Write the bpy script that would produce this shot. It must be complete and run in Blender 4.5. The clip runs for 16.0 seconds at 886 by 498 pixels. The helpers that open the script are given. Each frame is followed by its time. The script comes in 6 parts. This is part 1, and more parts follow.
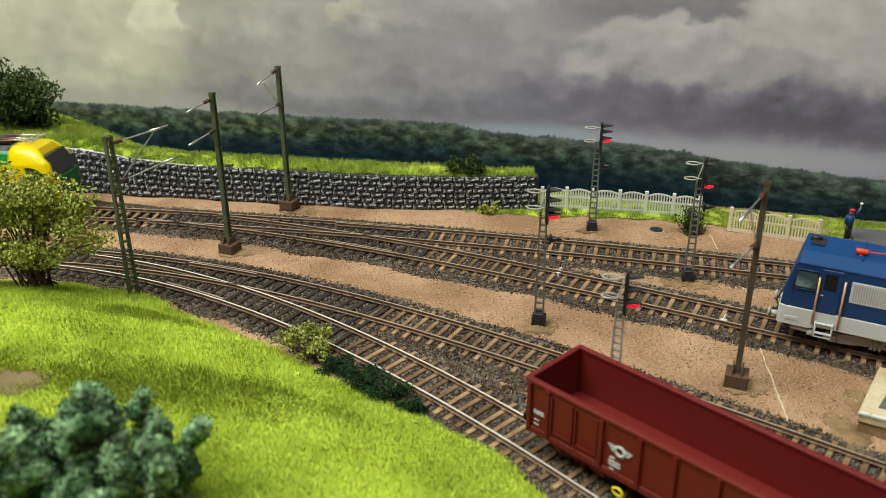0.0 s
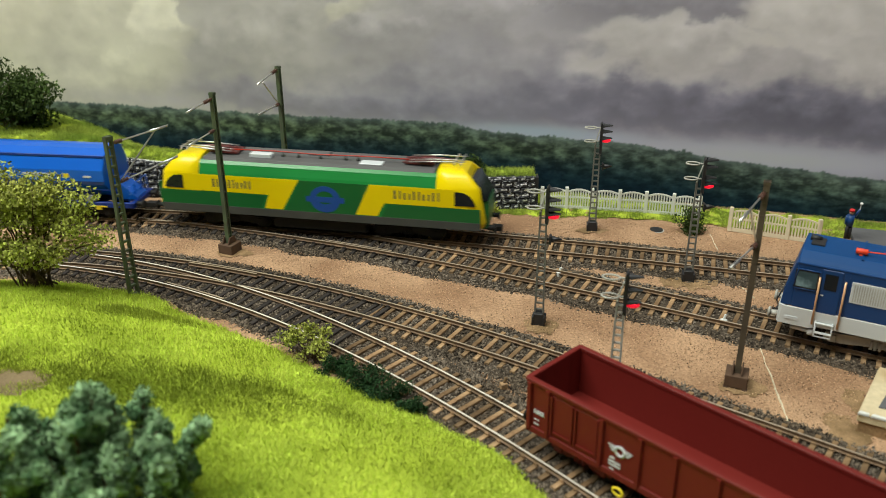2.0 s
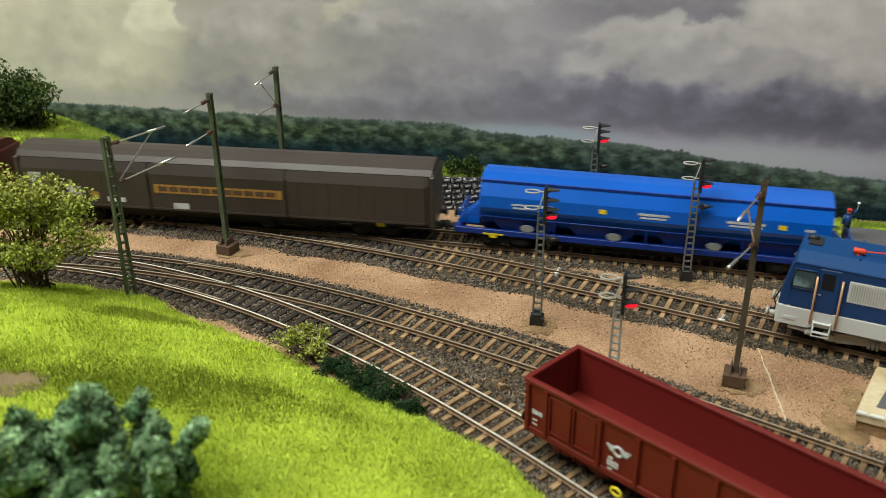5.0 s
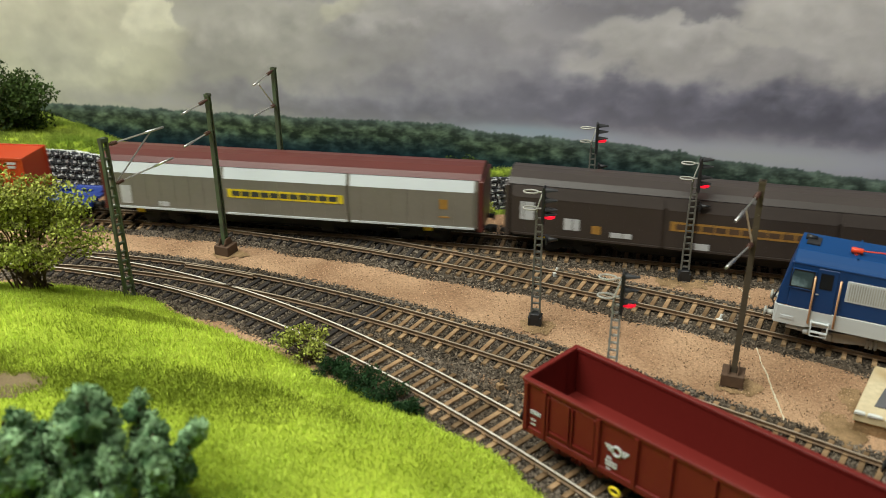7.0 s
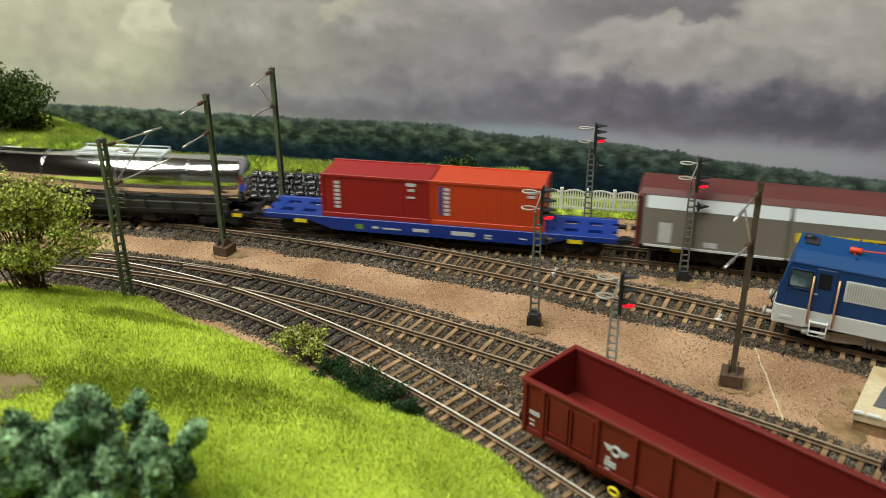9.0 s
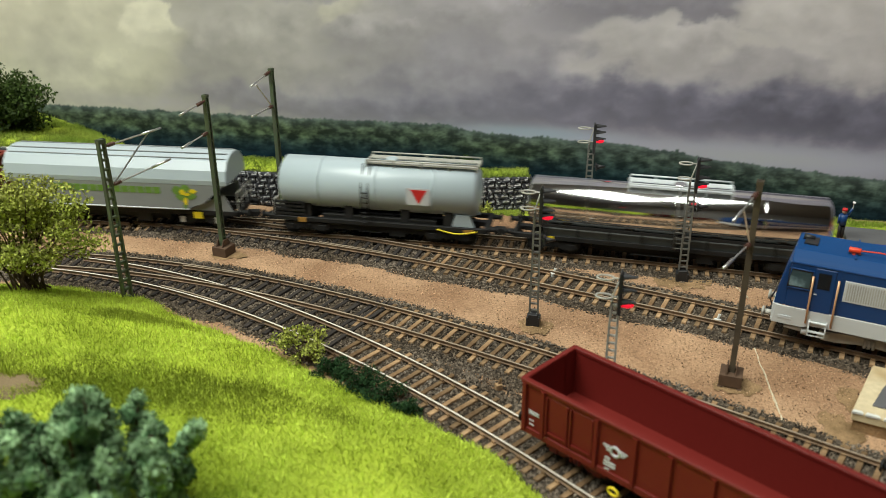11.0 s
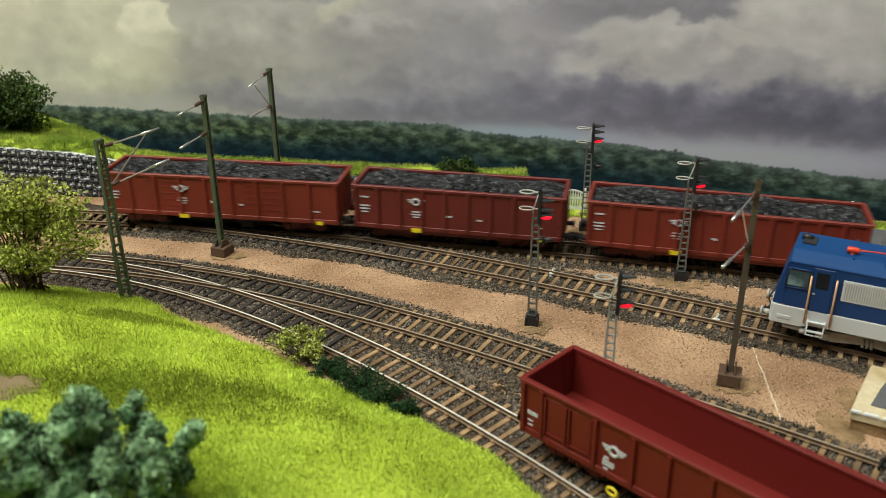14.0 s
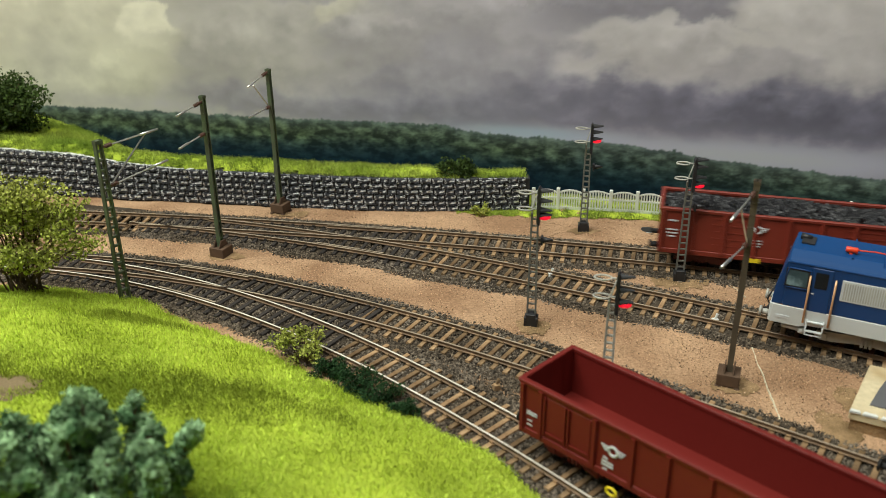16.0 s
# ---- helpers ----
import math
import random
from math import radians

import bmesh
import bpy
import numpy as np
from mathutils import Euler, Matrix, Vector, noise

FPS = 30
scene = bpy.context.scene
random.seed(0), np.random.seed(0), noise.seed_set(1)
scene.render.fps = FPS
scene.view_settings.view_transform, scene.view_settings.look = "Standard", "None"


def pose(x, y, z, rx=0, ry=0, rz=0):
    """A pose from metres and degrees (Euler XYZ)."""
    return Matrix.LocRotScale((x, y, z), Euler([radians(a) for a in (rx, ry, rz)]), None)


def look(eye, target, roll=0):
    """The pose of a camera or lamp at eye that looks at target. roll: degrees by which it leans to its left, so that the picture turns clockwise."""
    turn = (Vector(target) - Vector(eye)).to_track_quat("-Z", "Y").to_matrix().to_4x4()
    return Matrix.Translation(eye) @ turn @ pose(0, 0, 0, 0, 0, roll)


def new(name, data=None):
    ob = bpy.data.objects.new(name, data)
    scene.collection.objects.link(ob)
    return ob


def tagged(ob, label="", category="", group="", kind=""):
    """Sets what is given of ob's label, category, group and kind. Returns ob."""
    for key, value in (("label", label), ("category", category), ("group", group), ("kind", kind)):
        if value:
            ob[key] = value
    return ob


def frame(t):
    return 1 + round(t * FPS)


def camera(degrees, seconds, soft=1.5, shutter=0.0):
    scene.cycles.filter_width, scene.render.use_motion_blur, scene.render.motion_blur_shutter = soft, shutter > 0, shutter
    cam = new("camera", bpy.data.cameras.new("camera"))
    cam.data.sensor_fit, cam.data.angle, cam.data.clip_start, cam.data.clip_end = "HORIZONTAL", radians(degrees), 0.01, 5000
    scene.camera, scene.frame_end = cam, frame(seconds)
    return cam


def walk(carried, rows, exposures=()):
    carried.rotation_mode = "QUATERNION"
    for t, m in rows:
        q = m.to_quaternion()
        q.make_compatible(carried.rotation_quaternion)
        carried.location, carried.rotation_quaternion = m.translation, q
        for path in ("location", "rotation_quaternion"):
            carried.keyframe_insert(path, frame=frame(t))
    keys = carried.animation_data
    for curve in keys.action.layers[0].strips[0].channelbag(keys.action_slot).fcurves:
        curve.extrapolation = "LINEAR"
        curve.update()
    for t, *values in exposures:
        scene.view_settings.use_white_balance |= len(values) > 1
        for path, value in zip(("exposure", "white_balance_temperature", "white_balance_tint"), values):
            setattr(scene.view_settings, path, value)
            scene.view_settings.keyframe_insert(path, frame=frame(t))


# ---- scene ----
cam = camera(53.63, 16.0, soft=0.6, shutter=0.4)
cam.data.dof.use_dof, cam.data.dof.focus_distance, cam.data.dof.aperture_fstop = True, 0.49, 12.5
K = 0.001  # the layout is drawn up in millimetres (H0 scale, gauge 16.5 mm)
EYE = (0.0, 0.0, 0.2195)
FOCAL = 1551.0


def view(dx, dy, lean):
    """The hand-held camera turns a little to the right about its own place."""
    pitch = radians(24.73) - dy / FOCAL
    yaw = -dx / FOCAL
    d = Vector((math.sin(yaw) * math.cos(pitch), math.cos(yaw) * math.cos(pitch), -math.sin(pitch)))
    return look(EYE, Vector(EYE) + d, -0.3685 + lean)


walk(cam, [(t, view(dx, dy, lean)) for t, dx, dy, lean in (
    (0, 0, 0, 0), (3, 0, 0, 0), (3.5, -0.6, 0, 0), (4, -1.7, 0.2, -0.02), (6.5, -6.8, 1.1, -0.08),
    (7, -7.4, 1.2, -0.09), (8, -8.2, 1.3, -0.1), (8.5, -9, 1.4, -0.11), (9, -9.7, 1.5, -0.12),
    (11.5, -11.6, 2.3, -0.15), (12.5, -12.5, 2.3, -0.16), (14, -14, 2.2, -0.17), (15, -14.8, 2.1, -0.18),
    (16, -16, 2.8, -0.2))])

# ---- light: a ceiling lamp of the hobby room, and an added fill ----
world = bpy.data.worlds.new("world")
scene.world = world
world.use_nodes = True
world.node_tree.nodes["Background"].inputs[0].default_value = (1.0, 0.93, 0.85, 1)
world.node_tree.nodes["Background"].inputs[1].default_value = 0.09
scene.view_settings.exposure = 0.14


def lamp(eye, target, sx, sy, power, colour):
    d = bpy.data.lights.new("ceiling_or_fill_light", "AREA")
    d.shape, d.size, d.size_y, d.energy, d.color = "RECTANGLE", sx, sy, power, colour
    ob = new("ceiling_or_fill_light", d)
    ob.matrix_world = look(eye, target)
    return ob


lamp((-0.66, 0.13, 1.36), (0.0, 0.42, 0), 1.0, 0.75, 29, (0.97, 1.0, 0.90))
# added unseen fill that softens the main lamp's shadows
lamp((0.3, 0.1, 1.42), (0.0, 0.42, 0), 1.0, 0.5, 8, (0.97, 1.0, 0.92))

# ---- materials ----


def mat(name, colour, rough=0.6, metal=0.0, vary=0.25, scale=300.0, bump=0.1, colour2=None, spec=0.5, fine=4.0, island=0.0, obj=0.0, emit=0.0, stretch=None, ramp=(0.35, 0.65)):
    """A procedural surface: base colour varied by coarse and fine noise, with relief."""
    m = bpy.data.materials.new(name)
    m.use_nodes = True
    nt = m.node_tree
    N, L = nt.nodes, nt.links
    b = N["Principled BSDF"]
    b.inputs["Roughness"].default_value = rough
    b.inputs["Metallic"].default_value = metal
    b.inputs["Specular IOR Level"].default_value = spec
    tc = N.new("ShaderNodeTexCoord")
    src = tc.outputs["Object"]
    if stretch:
        mp = N.new("ShaderNodeMapping")
        mp.inputs["Scale"].default_value = stretch
        L.new(src, mp.inputs[0])
        src = mp.outputs[0]
    n1, n2 = N.new("ShaderNodeTexNoise"), N.new("ShaderNodeTexNoise")
    for n, s in ((n1, scale), (n2, scale * fine)):
        n.inputs["Scale"].default_value = s
        n.inputs["Detail"].default_value = 4
        L.new(src, n.inputs["Vector"])
    r = N.new("ShaderNodeMapRange")
    r.inputs["From Min"].default_value, r.inputs["From Max"].default_value = ramp
    L.new(n1.outputs[0], r.inputs["Value"])
    mix = N.new("ShaderNodeMix")
    mix.data_type = "RGBA"
    mix.inputs[6].default_value = (*colour, 1)
    c2 = colour2 or [c * (1 - vary) for c in colour]
    mix.inputs[7].default_value = (*c2, 1)
    L.new(r.outputs[0], mix.inputs[0])
    hsv = N.new("ShaderNodeHueSaturation")
    L.new(mix.outputs[2], hsv.inputs["Color"])
    v = N.new("ShaderNodeMath")
    v.operation = "MULTIPLY_ADD"
    L.new(n2.outputs[0], v.inputs[0])
    v.inputs[1].default_value, v.inputs[2].default_value = vary * 1.6, 1 - vary * 0.8
    last = v.outputs[0]
    for amount, node, socket in ((island, "ShaderNodeNewGeometry", "Random Per Island"), (obj, "ShaderNodeObjectInfo", "Random")):
        if amount:
            g, w = N.new(node), N.new("ShaderNodeMath")
            w.operation = "MULTIPLY_ADD"
            L.new(g.outputs[socket], w.inputs[0])
            w.inputs[1].default_value, w.inputs[2].default_value = amount, 1 - amount / 2
            k = N.new("ShaderNodeMath")
            k.operation = "MULTIPLY"
            L.new(last, k.inputs[0]), L.new(w.outputs[0], k.inputs[1])
            last = k.outputs[0]
    L.new(last, hsv.inputs["Value"])
    L.new(hsv.outputs[0], b.inputs["Base Color"])
    if bump:
        bp = N.new("ShaderNodeBump")
        bp.inputs["Strength"].default_value = bump
        bp.inputs["Distance"].default_value = 0.0006
        L.new(n2.outputs[0], bp.inputs["Height"])
        L.new(bp.outputs[0], b.inputs["Normal"])
    if emit:
        b.inputs["Emission Color"].default_value = (*colour, 1)
        b.inputs["Emission Strength"].default_value = emit
    return m


M_SAND = mat("sand", (0.47, 0.30, 0.18), 0.95, vary=0.9, scale=22, fine=40, bump=1.0, colour2=(0.30, 0.175, 0.10), spec=0.1, ramp=(0.38, 0.66))
M_BED = mat("ballast_bed", (0.085, 0.066, 0.048), 0.95, vary=0.5, scale=60, fine=15, bump=1.0, spec=0.1)
M_STONE = mat("ballast_stone", (0.165, 0.135, 0.105), 0.9, vary=0.3, scale=25, fine=30, bump=0.3, colour2=(0.095, 0.072, 0.05), island=1.6, spec=0.2)
M_GRAIN = mat("sand_grain", (0.50, 0.335, 0.21), 0.95, vary=0.2, scale=20, island=1.8, bump=0, spec=0.1)
M_SLEEPER = mat("brown_sleeper", (0.37, 0.245, 0.135), 0.85, vary=0.35, scale=120, fine=6, bump=0.5, colour2=(0.19, 0.115, 0.06), obj=0.9, spec=0.15)
M_DARKSLEEPER = mat("dark_sleeper", (0.045, 0.038, 0.034), 0.8, vary=0.3, scale=120, fine=6, bump=0.4, obj=0.5, spec=0.2)
M_RAIL = mat("rail_rust", (0.21, 0.135, 0.08), 0.5, 0.3, vary=0.35, scale=150, bump=0.2)
M_RAILTOP = mat("rail_top", (0.50, 0.40, 0.29), 0.35, 0.3, vary=0.25, scale=60, bump=0.05)
M_BRIGHT = mat("rail_top_polished", (0.90, 0.84, 0.72), 0.28, 0.3, vary=0.15, scale=60, bump=0.05)
M_GRASS = mat("grass_mat", (0.46, 0.56, 0.06), 0.9, vary=0.3, scale=12, fine=60, bump=0.9, colour2=(0.17, 0.25, 0.02), spec=0.1, ramp=(0.46, 0.66))
M_BLADE = mat("grass_blade", (0.54, 0.66, 0.085), 0.7, vary=0.4, scale=38, fine=5, bump=0, colour2=(0.33, 0.42, 0.035), island=0.75, spec=0.2, ramp=(0.42, 0.66))
M_BLADEB = mat("grass_blade_bank", (0.20, 0.29, 0.035), 0.7, vary=0.3, scale=18, bump=0, colour2=(0.38, 0.45, 0.08), island=0.9, spec=0.2)
M_BLOCK = mat("wall_block", (0.055, 0.058, 0.066), 0.85, vary=0.3, scale=800, fine=4, bump=1.0, colour2=(0.74, 0.75, 0.76), stretch=(0.3, 1, 1.0), ramp=(0.50, 0.58), obj=0.35, spec=0.2)
M_JOINT = mat("wall_joint", (0.03, 0.03, 0.032), 0.95, vary=0.3, scale=200, bump=0.4)
M_CREAM = mat("cream_plastic", (0.70, 0.62, 0.45), 0.6, vary=0.1, scale=80, bump=0.1)
M_PLASTER = mat("stained_cream_plaster", (0.64, 0.54, 0.35), 0.8, vary=0.3, scale=45, fine=8, bump=0.4, colour2=(0.42, 0.29, 0.14), spec=0.2, ramp=(0.45, 0.75))
M_WHITE = mat("white_plastic", (0.72, 0.73, 0.69), 0.6, vary=0.1, scale=80, bump=0.1)
M_MAST = mat("mast_green", (0.09, 0.13, 0.062), 0.6, vary=0.3, scale=120, bump=0.15, colour2=(0.07, 0.072, 0.05))
M_MASTB = mat("mast_brown", (0.105, 0.08, 0.052), 0.6, vary=0.3, scale=120, bump=0.15)
M_RUSTBASE = mat("mast_base_brown", (0.11, 0.062, 0.035), 0.8, vary=0.3, scale=120, bump=0.3)
M_STEEL = mat("bright_steel", (0.75, 0.75, 0.73), 0.3, 0.85, vary=0.12, scale=200, bump=0)
M_INSUL = mat("insulator", (0.12, 0.055, 0.04), 0.35, vary=0.2, scale=300, bump=0)
M_SIGNAL = mat("signal_grey", (0.20, 0.195, 0.17), 0.55, 0.2, vary=0.25, scale=200, bump=0.1)
M_SIGNALW = mat("signal_light_grey", (0.50, 0.49, 0.44), 0.55, 0.2, vary=0.25, scale=200, bump=0.1)
M_BLACK = mat("black_plastic", (0.022, 0.022, 0.024), 0.5, vary=0.25, scale=200, bump=0.1)
M_UNDER = mat("underframe_black", (0.009, 0.009, 0.009), 0.7, vary=0.3, scale=200, bump=0.2)
M_REDLAMP = mat("red_lamp", (0.85, 0.008, 0.03), 0.3, vary=0, bump=0, emit=0.8)
M_MAROON = mat("wagon_maroon", (0.15, 0.014, 0.011), 0.5, vary=0.12, scale=25, fine=30, bump=0.06, colour2=(0.155, 0.016, 0.012), spec=0.25)
M_REDBROWN = mat("wagon_red_brown", (0.21, 0.028, 0.015), 0.5, vary=0.15, scale=25, fine=30, bump=0.06)
M_REDBROWN2 = mat("wagon_dark_red", (0.15, 0.02, 0.015), 0.5, vary=0.15, scale=25, fine=30, bump=0.06)
M_COAL = mat("coal", (0.022, 0.022, 0.025), 0.4, vary=0.4, scale=300, bump=0.5, island=1.0)
M_YELLOW = mat("loco_yellow", (0.87, 0.66, 0.0), 0.3, vary=0.05, scale=30, bump=0.02)
M_GREEN = mat("loco_green", (0.012, 0.21, 0.042), 0.3, vary=0.08, scale=30, bump=0.02)
M_DKGREEN = mat("loco_dark_green", (0.008, 0.125, 0.03), 0.32, vary=0.08, scale=30, bump=0.02)
M_LOGO = mat("logo_blue", (0.01, 0.07, 0.32), 0.4, vary=0.05, bump=0)
M_ROOFGREY = mat("roof_grey", (0.10, 0.10, 0.10), 0.6, vary=0.15, scale=60, bump=0.08)
M_SKIRT = mat("skirt_grey", (0.06, 0.065, 0.06), 0.55, vary=0.2, scale=60, bump=0.08)
M_GLASS = mat("dark_glazing", (0.012, 0.015, 0.018), 0.1, vary=0.1, bump=0, spec=0.45)
# paler patches paint a bluish reflection into the cab panes
M_CABREFLECT = mat("cab_glazing_reflection", (0.05, 0.085, 0.095), 0.08, vary=0.5, scale=55, bump=0, colour2=(0.22, 0.33, 0.36), spec=0.5, ramp=(0.5, 0.6))
M_PANTO = mat("pantograph_red", (0.10, 0.016, 0.014), 0.4, vary=0.15, bump=0)
M_WIRE = mat("red_roof_cable", (0.45, 0.035, 0.02), 0.4, vary=0.1, bump=0)
M_HOPBLUE = mat("hopper_blue", (0.0, 0.105, 0.56), 0.3, vary=0.08, scale=30, bump=0.03)
M_FLATBLUE = mat("flat_wagon_blue", (0.003, 0.032, 0.25), 0.4, vary=0.1, scale=30, bump=0.04)
M_LETTER = mat("white_marking", (0.58, 0.59, 0.61), 0.6, vary=0.1, bump=0)
M_MARKYEL = mat("yellow_marking", (0.85, 0.66, 0.02), 0.5, vary=0.08, bump=0)
M_DKBROWN = mat("wagon_dark_brown", (0.052, 0.040, 0.035), 0.42, vary=0.12, scale=25, fine=20, bump=0.04)
M_BRONZE = mat("ochre_strip", (0.42, 0.22, 0.045), 0.5, vary=0.15, bump=0)
M_WAGGREY = mat("wagon_warm_grey", (0.235, 0.215, 0.18), 0.4, vary=0.1, scale=25, fine=20, bump=0.04)
M_WAGWHITE = mat("wagon_white", (0.64, 0.68, 0.70), 0.35, vary=0.06, scale=25, bump=0.02)
M_HOPWHITE = mat("hopper_white", (0.44, 0.51, 0.55), 0.35, vary=0.06, scale=25, bump=0.02)
M_ROOFRED = mat("roof_maroon", (0.115, 0.026, 0.021), 0.42, vary=0.1, scale=25, bump=0.04)
M_CONTRED = mat("container_red", (0.31, 0.012, 0.012), 0.42, vary=0.08, scale=30, bump=0.03)
M_CONTORANGE = mat("container_orange", (0.55, 0.055, 0.012), 0.42, vary=0.08, scale=30, bump=0.03)
M_CHROME = mat("chrome_tank", (0.88, 0.89, 0.90), 0.13, 1.0, vary=0.05, scale=20, bump=0.01)
M_TANK = mat("tank_pale_grey", (0.43, 0.51, 0.55), 0.32, vary=0.08, scale=18, bump=0.02)
M_HOPGREY = mat("hopper_grey", (0.265, 0.28, 0.285), 0.4, vary=0.08, scale=20, bump=0.03)
M_SIGNRED = mat("sign_red", (0.60, 0.02, 0.02), 0.5, vary=0.05, bump=0)
M_LOGOGREEN = mat("lettering_green", (0.16, 0.30, 0.05), 0.5, vary=0.2, scale=300, bump=0)
M_LOCOBLUE = mat("loco_blue", (0.004, 0.045, 0.165), 0.45, vary=0.08, scale=25, bump=0.04)
M_LOCOROOF = mat("loco_roof_blue", (0.005, 0.055, 0.19), 0.55, vary=0.1, scale=25, bump=0.06, spec=0.2)
M_LOCOGREY = mat("loco_light_grey", (0.62, 0.65, 0.65), 0.45, vary=0.08, scale=25, bump=0.04)
M_BRASS = mat("brass_rail", (0.80, 0.47, 0.25), 0.35, 0.3, vary=0.1, bump=0)
M_ORANGE = mat("insulator_orange", (0.80, 0.06, 0.015), 0.4, vary=0.1, bump=0)
M_LEAF = mat("leaf_olive", (0.29, 0.34, 0.055), 0.7, vary=0.3, scale=40, bump=0, island=1.1, colour2=(0.42, 0.43, 0.10), spec=0.2)
M_LEAFDARK = mat("leaf_dark", (0.05, 0.085, 0.018), 0.75, vary=0.3, scale=40, bump=0, island=1.1, spec=0.2)
M_LEAFBLUE = mat("foam_blue_green", (0.33, 0.50, 0.27), 0.85, vary=0.4, scale=140, bump=0.4, island=0.7, colour2=(0.06, 0.13, 0.055), spec=0.1)
M_LEAFDEEP = mat("leaf_deep_green", (0.025, 0.065, 0.022), 0.8, vary=0.3, scale=60, bump=0, island=1.0, spec=0.15)
M_TWIG = mat("twig_brown", (0.10, 0.062, 0.03), 0.85, vary=0.3, scale=200, bump=0.3)
M_PLATFORM = mat("platform_asphalt", (0.115, 0.115, 0.12), 0.85, vary=0.15, scale=60, bump=0.3)
# tone of the unseen room, kept dark to limit bounced light
M_WALLPAINT = mat("room_wall_paint", (0.24, 0.23, 0.21), 0.9, vary=0.04, scale=3, bump=0.05)
M_FLOOR = mat("room_floor_boards", (0.30, 0.20, 0.12), 0.6, vary=0.2, scale=4, bump=0.05)

M_SKIN = mat("figure_paint", (0.45, 0.25, 0.17), 0.6, vary=0.1, bump=0)
# olive blades carry the bank's shade in their colour
M_BLADESHADE = mat("grass_blade_shade", (0.29, 0.35, 0.03), 0.75, vary=0.25, scale=20, bump=0, colour2=(0.19, 0.25, 0.02), island=0.8, spec=0.2)
M_STAIN = mat("stained_sand", (0.36, 0.235, 0.125), 0.95, vary=0.5, scale=90, fine=12, bump=1.0, colour2=(0.20, 0.13, 0.065), spec=0.1)
M_MATEDGE = mat("grass_mat_backing", (0.34, 0.36, 0.33), 0.95, vary=0.5, scale=250, fine=4, bump=0.8, colour2=(0.16, 0.17, 0.13), spec=0.1)
M_DIRT = mat("earth_patch", (0.24, 0.18, 0.10), 0.95, vary=0.35, scale=40, fine=20, bump=0.8, spec=0.1)

# ---- mesh tools, all in millimetres ----


def box(bm, x0, x1, y0, y1, z0, z1, mi=0):
    v = [bm.verts.new((x, y, z)) for x in (x0, x1) for y in (y0, y1) for z in (z0, z1)]
    for f in ((0, 1, 3, 2), (4, 6, 7, 5), (0, 4, 5, 1), (2, 3, 7, 6), (0, 2, 6, 4), (1, 5, 7, 3)):
        bm.faces.new([v[i] for i in f]).material_index = mi


def cyl(bm, p0, p1, r0, r1=None, seg=8, mi=0, cap=True):
    p0, p1 = Vector(p0), Vector(p1)
    r1 = r0 if r1 is None else r1
    q = (p1 - p0).to_track_quat("Z", "Y")
    rings = []
    for p, r in ((p0, r0), (p1, r1)):
        rings.append([bm.verts.new(p + q @ Vector((r * math.cos(a), r * math.sin(a), 0))) for a in [2 * math.pi * i / seg for i in range(seg)]])
    for i in range(seg):
        j = (i + 1) % seg
        f = bm.faces.new((rings[0][i], rings[0][j], rings[1][j], rings[1][i]))
        f.smooth, f.material_index = seg > 6, mi
    if cap:
        bm.faces.new(rings[0][::-1]).material_index = mi
        bm.faces.new(rings[1]).material_index = mi


def tube(bm, pts, r, seg=6):
    """A bent round bar through the points, in one piece; closed where it ends at its start."""
    pts = [Vector(p) for p in pts]
    closed = (pts[0] - pts[-1]).length < 1e-6
    if closed:
        pts = pts[:-1]
    n = len(pts)
    rings, up = [], None
    for i, p in enumerate(pts):
        d = (pts[(i + 1) % n] if closed or i < n - 1 else p) - (pts[i - 1] if closed or i else p)
        d.normalize()
        if up is None:
            up = d.orthogonal()
        up = (up - d * up.dot(d)).normalized()
        side = d.cross(up)
        rings.append([bm.verts.new(p + (up * math.cos(a) + side * math.sin(a)) * r) for a in [2 * math.pi * k / seg for k in range(seg)]])
    for p, q in zip(rings, rings[1:] + (rings[:1] if closed else [])):
        for k in range(seg):
            bm.faces.new((p[k], p[(k + 1) % seg], q[(k + 1) % seg], q[k])).smooth = True
    if not closed:
        bm.faces.new(rings[0][::-1])
        bm.faces.new(rings[-1])


def prism(bm, poly, x0, x1, mi=0, smooth=False, axis="x"):
    """Extrudes a closed outline (y, z) along x, or (x, z) along y, or (x, y) along z."""
    def put(u, v, w):
        return {"x": (w, u, v), "y": (u, w, v), "z": (u, v, w)}[axis]
    a = [bm.verts.new(put(u, v, x0)) for u, v in poly]
    b = [bm.verts.new(put(u, v, x1)) for u, v in poly]
    n = len(poly)
    for i in range(n):
        j = (i + 1) % n
        f = bm.faces.new((a[i], a[j], b[j], b[i]))
        f.smooth, f.material_index = smooth, mi
    for f in (bm.faces.new(a[::-1]), bm.faces.new(b)):
        f.material_index = mi


def loft(bm, rings, caps=True, smooth=True):
    vs = [[bm.verts.new(p) for p in r] for r in rings]
    for a, b in zip(vs, vs[1:]):
        for i in range(len(a)):
            j = (i + 1) % len(a)
            bm.faces.new((a[i], a[j], b[j], b[i])).smooth = smooth
    if caps:
        bm.faces.new(vs[0][::-1])
        bm.faces.new(vs[-1])


def finish(bm, bevel=0.0):
    bmesh.ops.recalc_face_normals(bm, faces=bm.faces)
    if bevel:
        es = [e for e in bm.edges if len(e.link_faces) == 2 and e.calc_face_angle(0) > 0.6]
        bmesh.ops.bevel(bm, geom=es, offset=bevel, segments=1, affect="EDGES", clamp_overlap=True)
    bmesh.ops.scale(bm, vec=(K, K, K), verts=bm.verts)


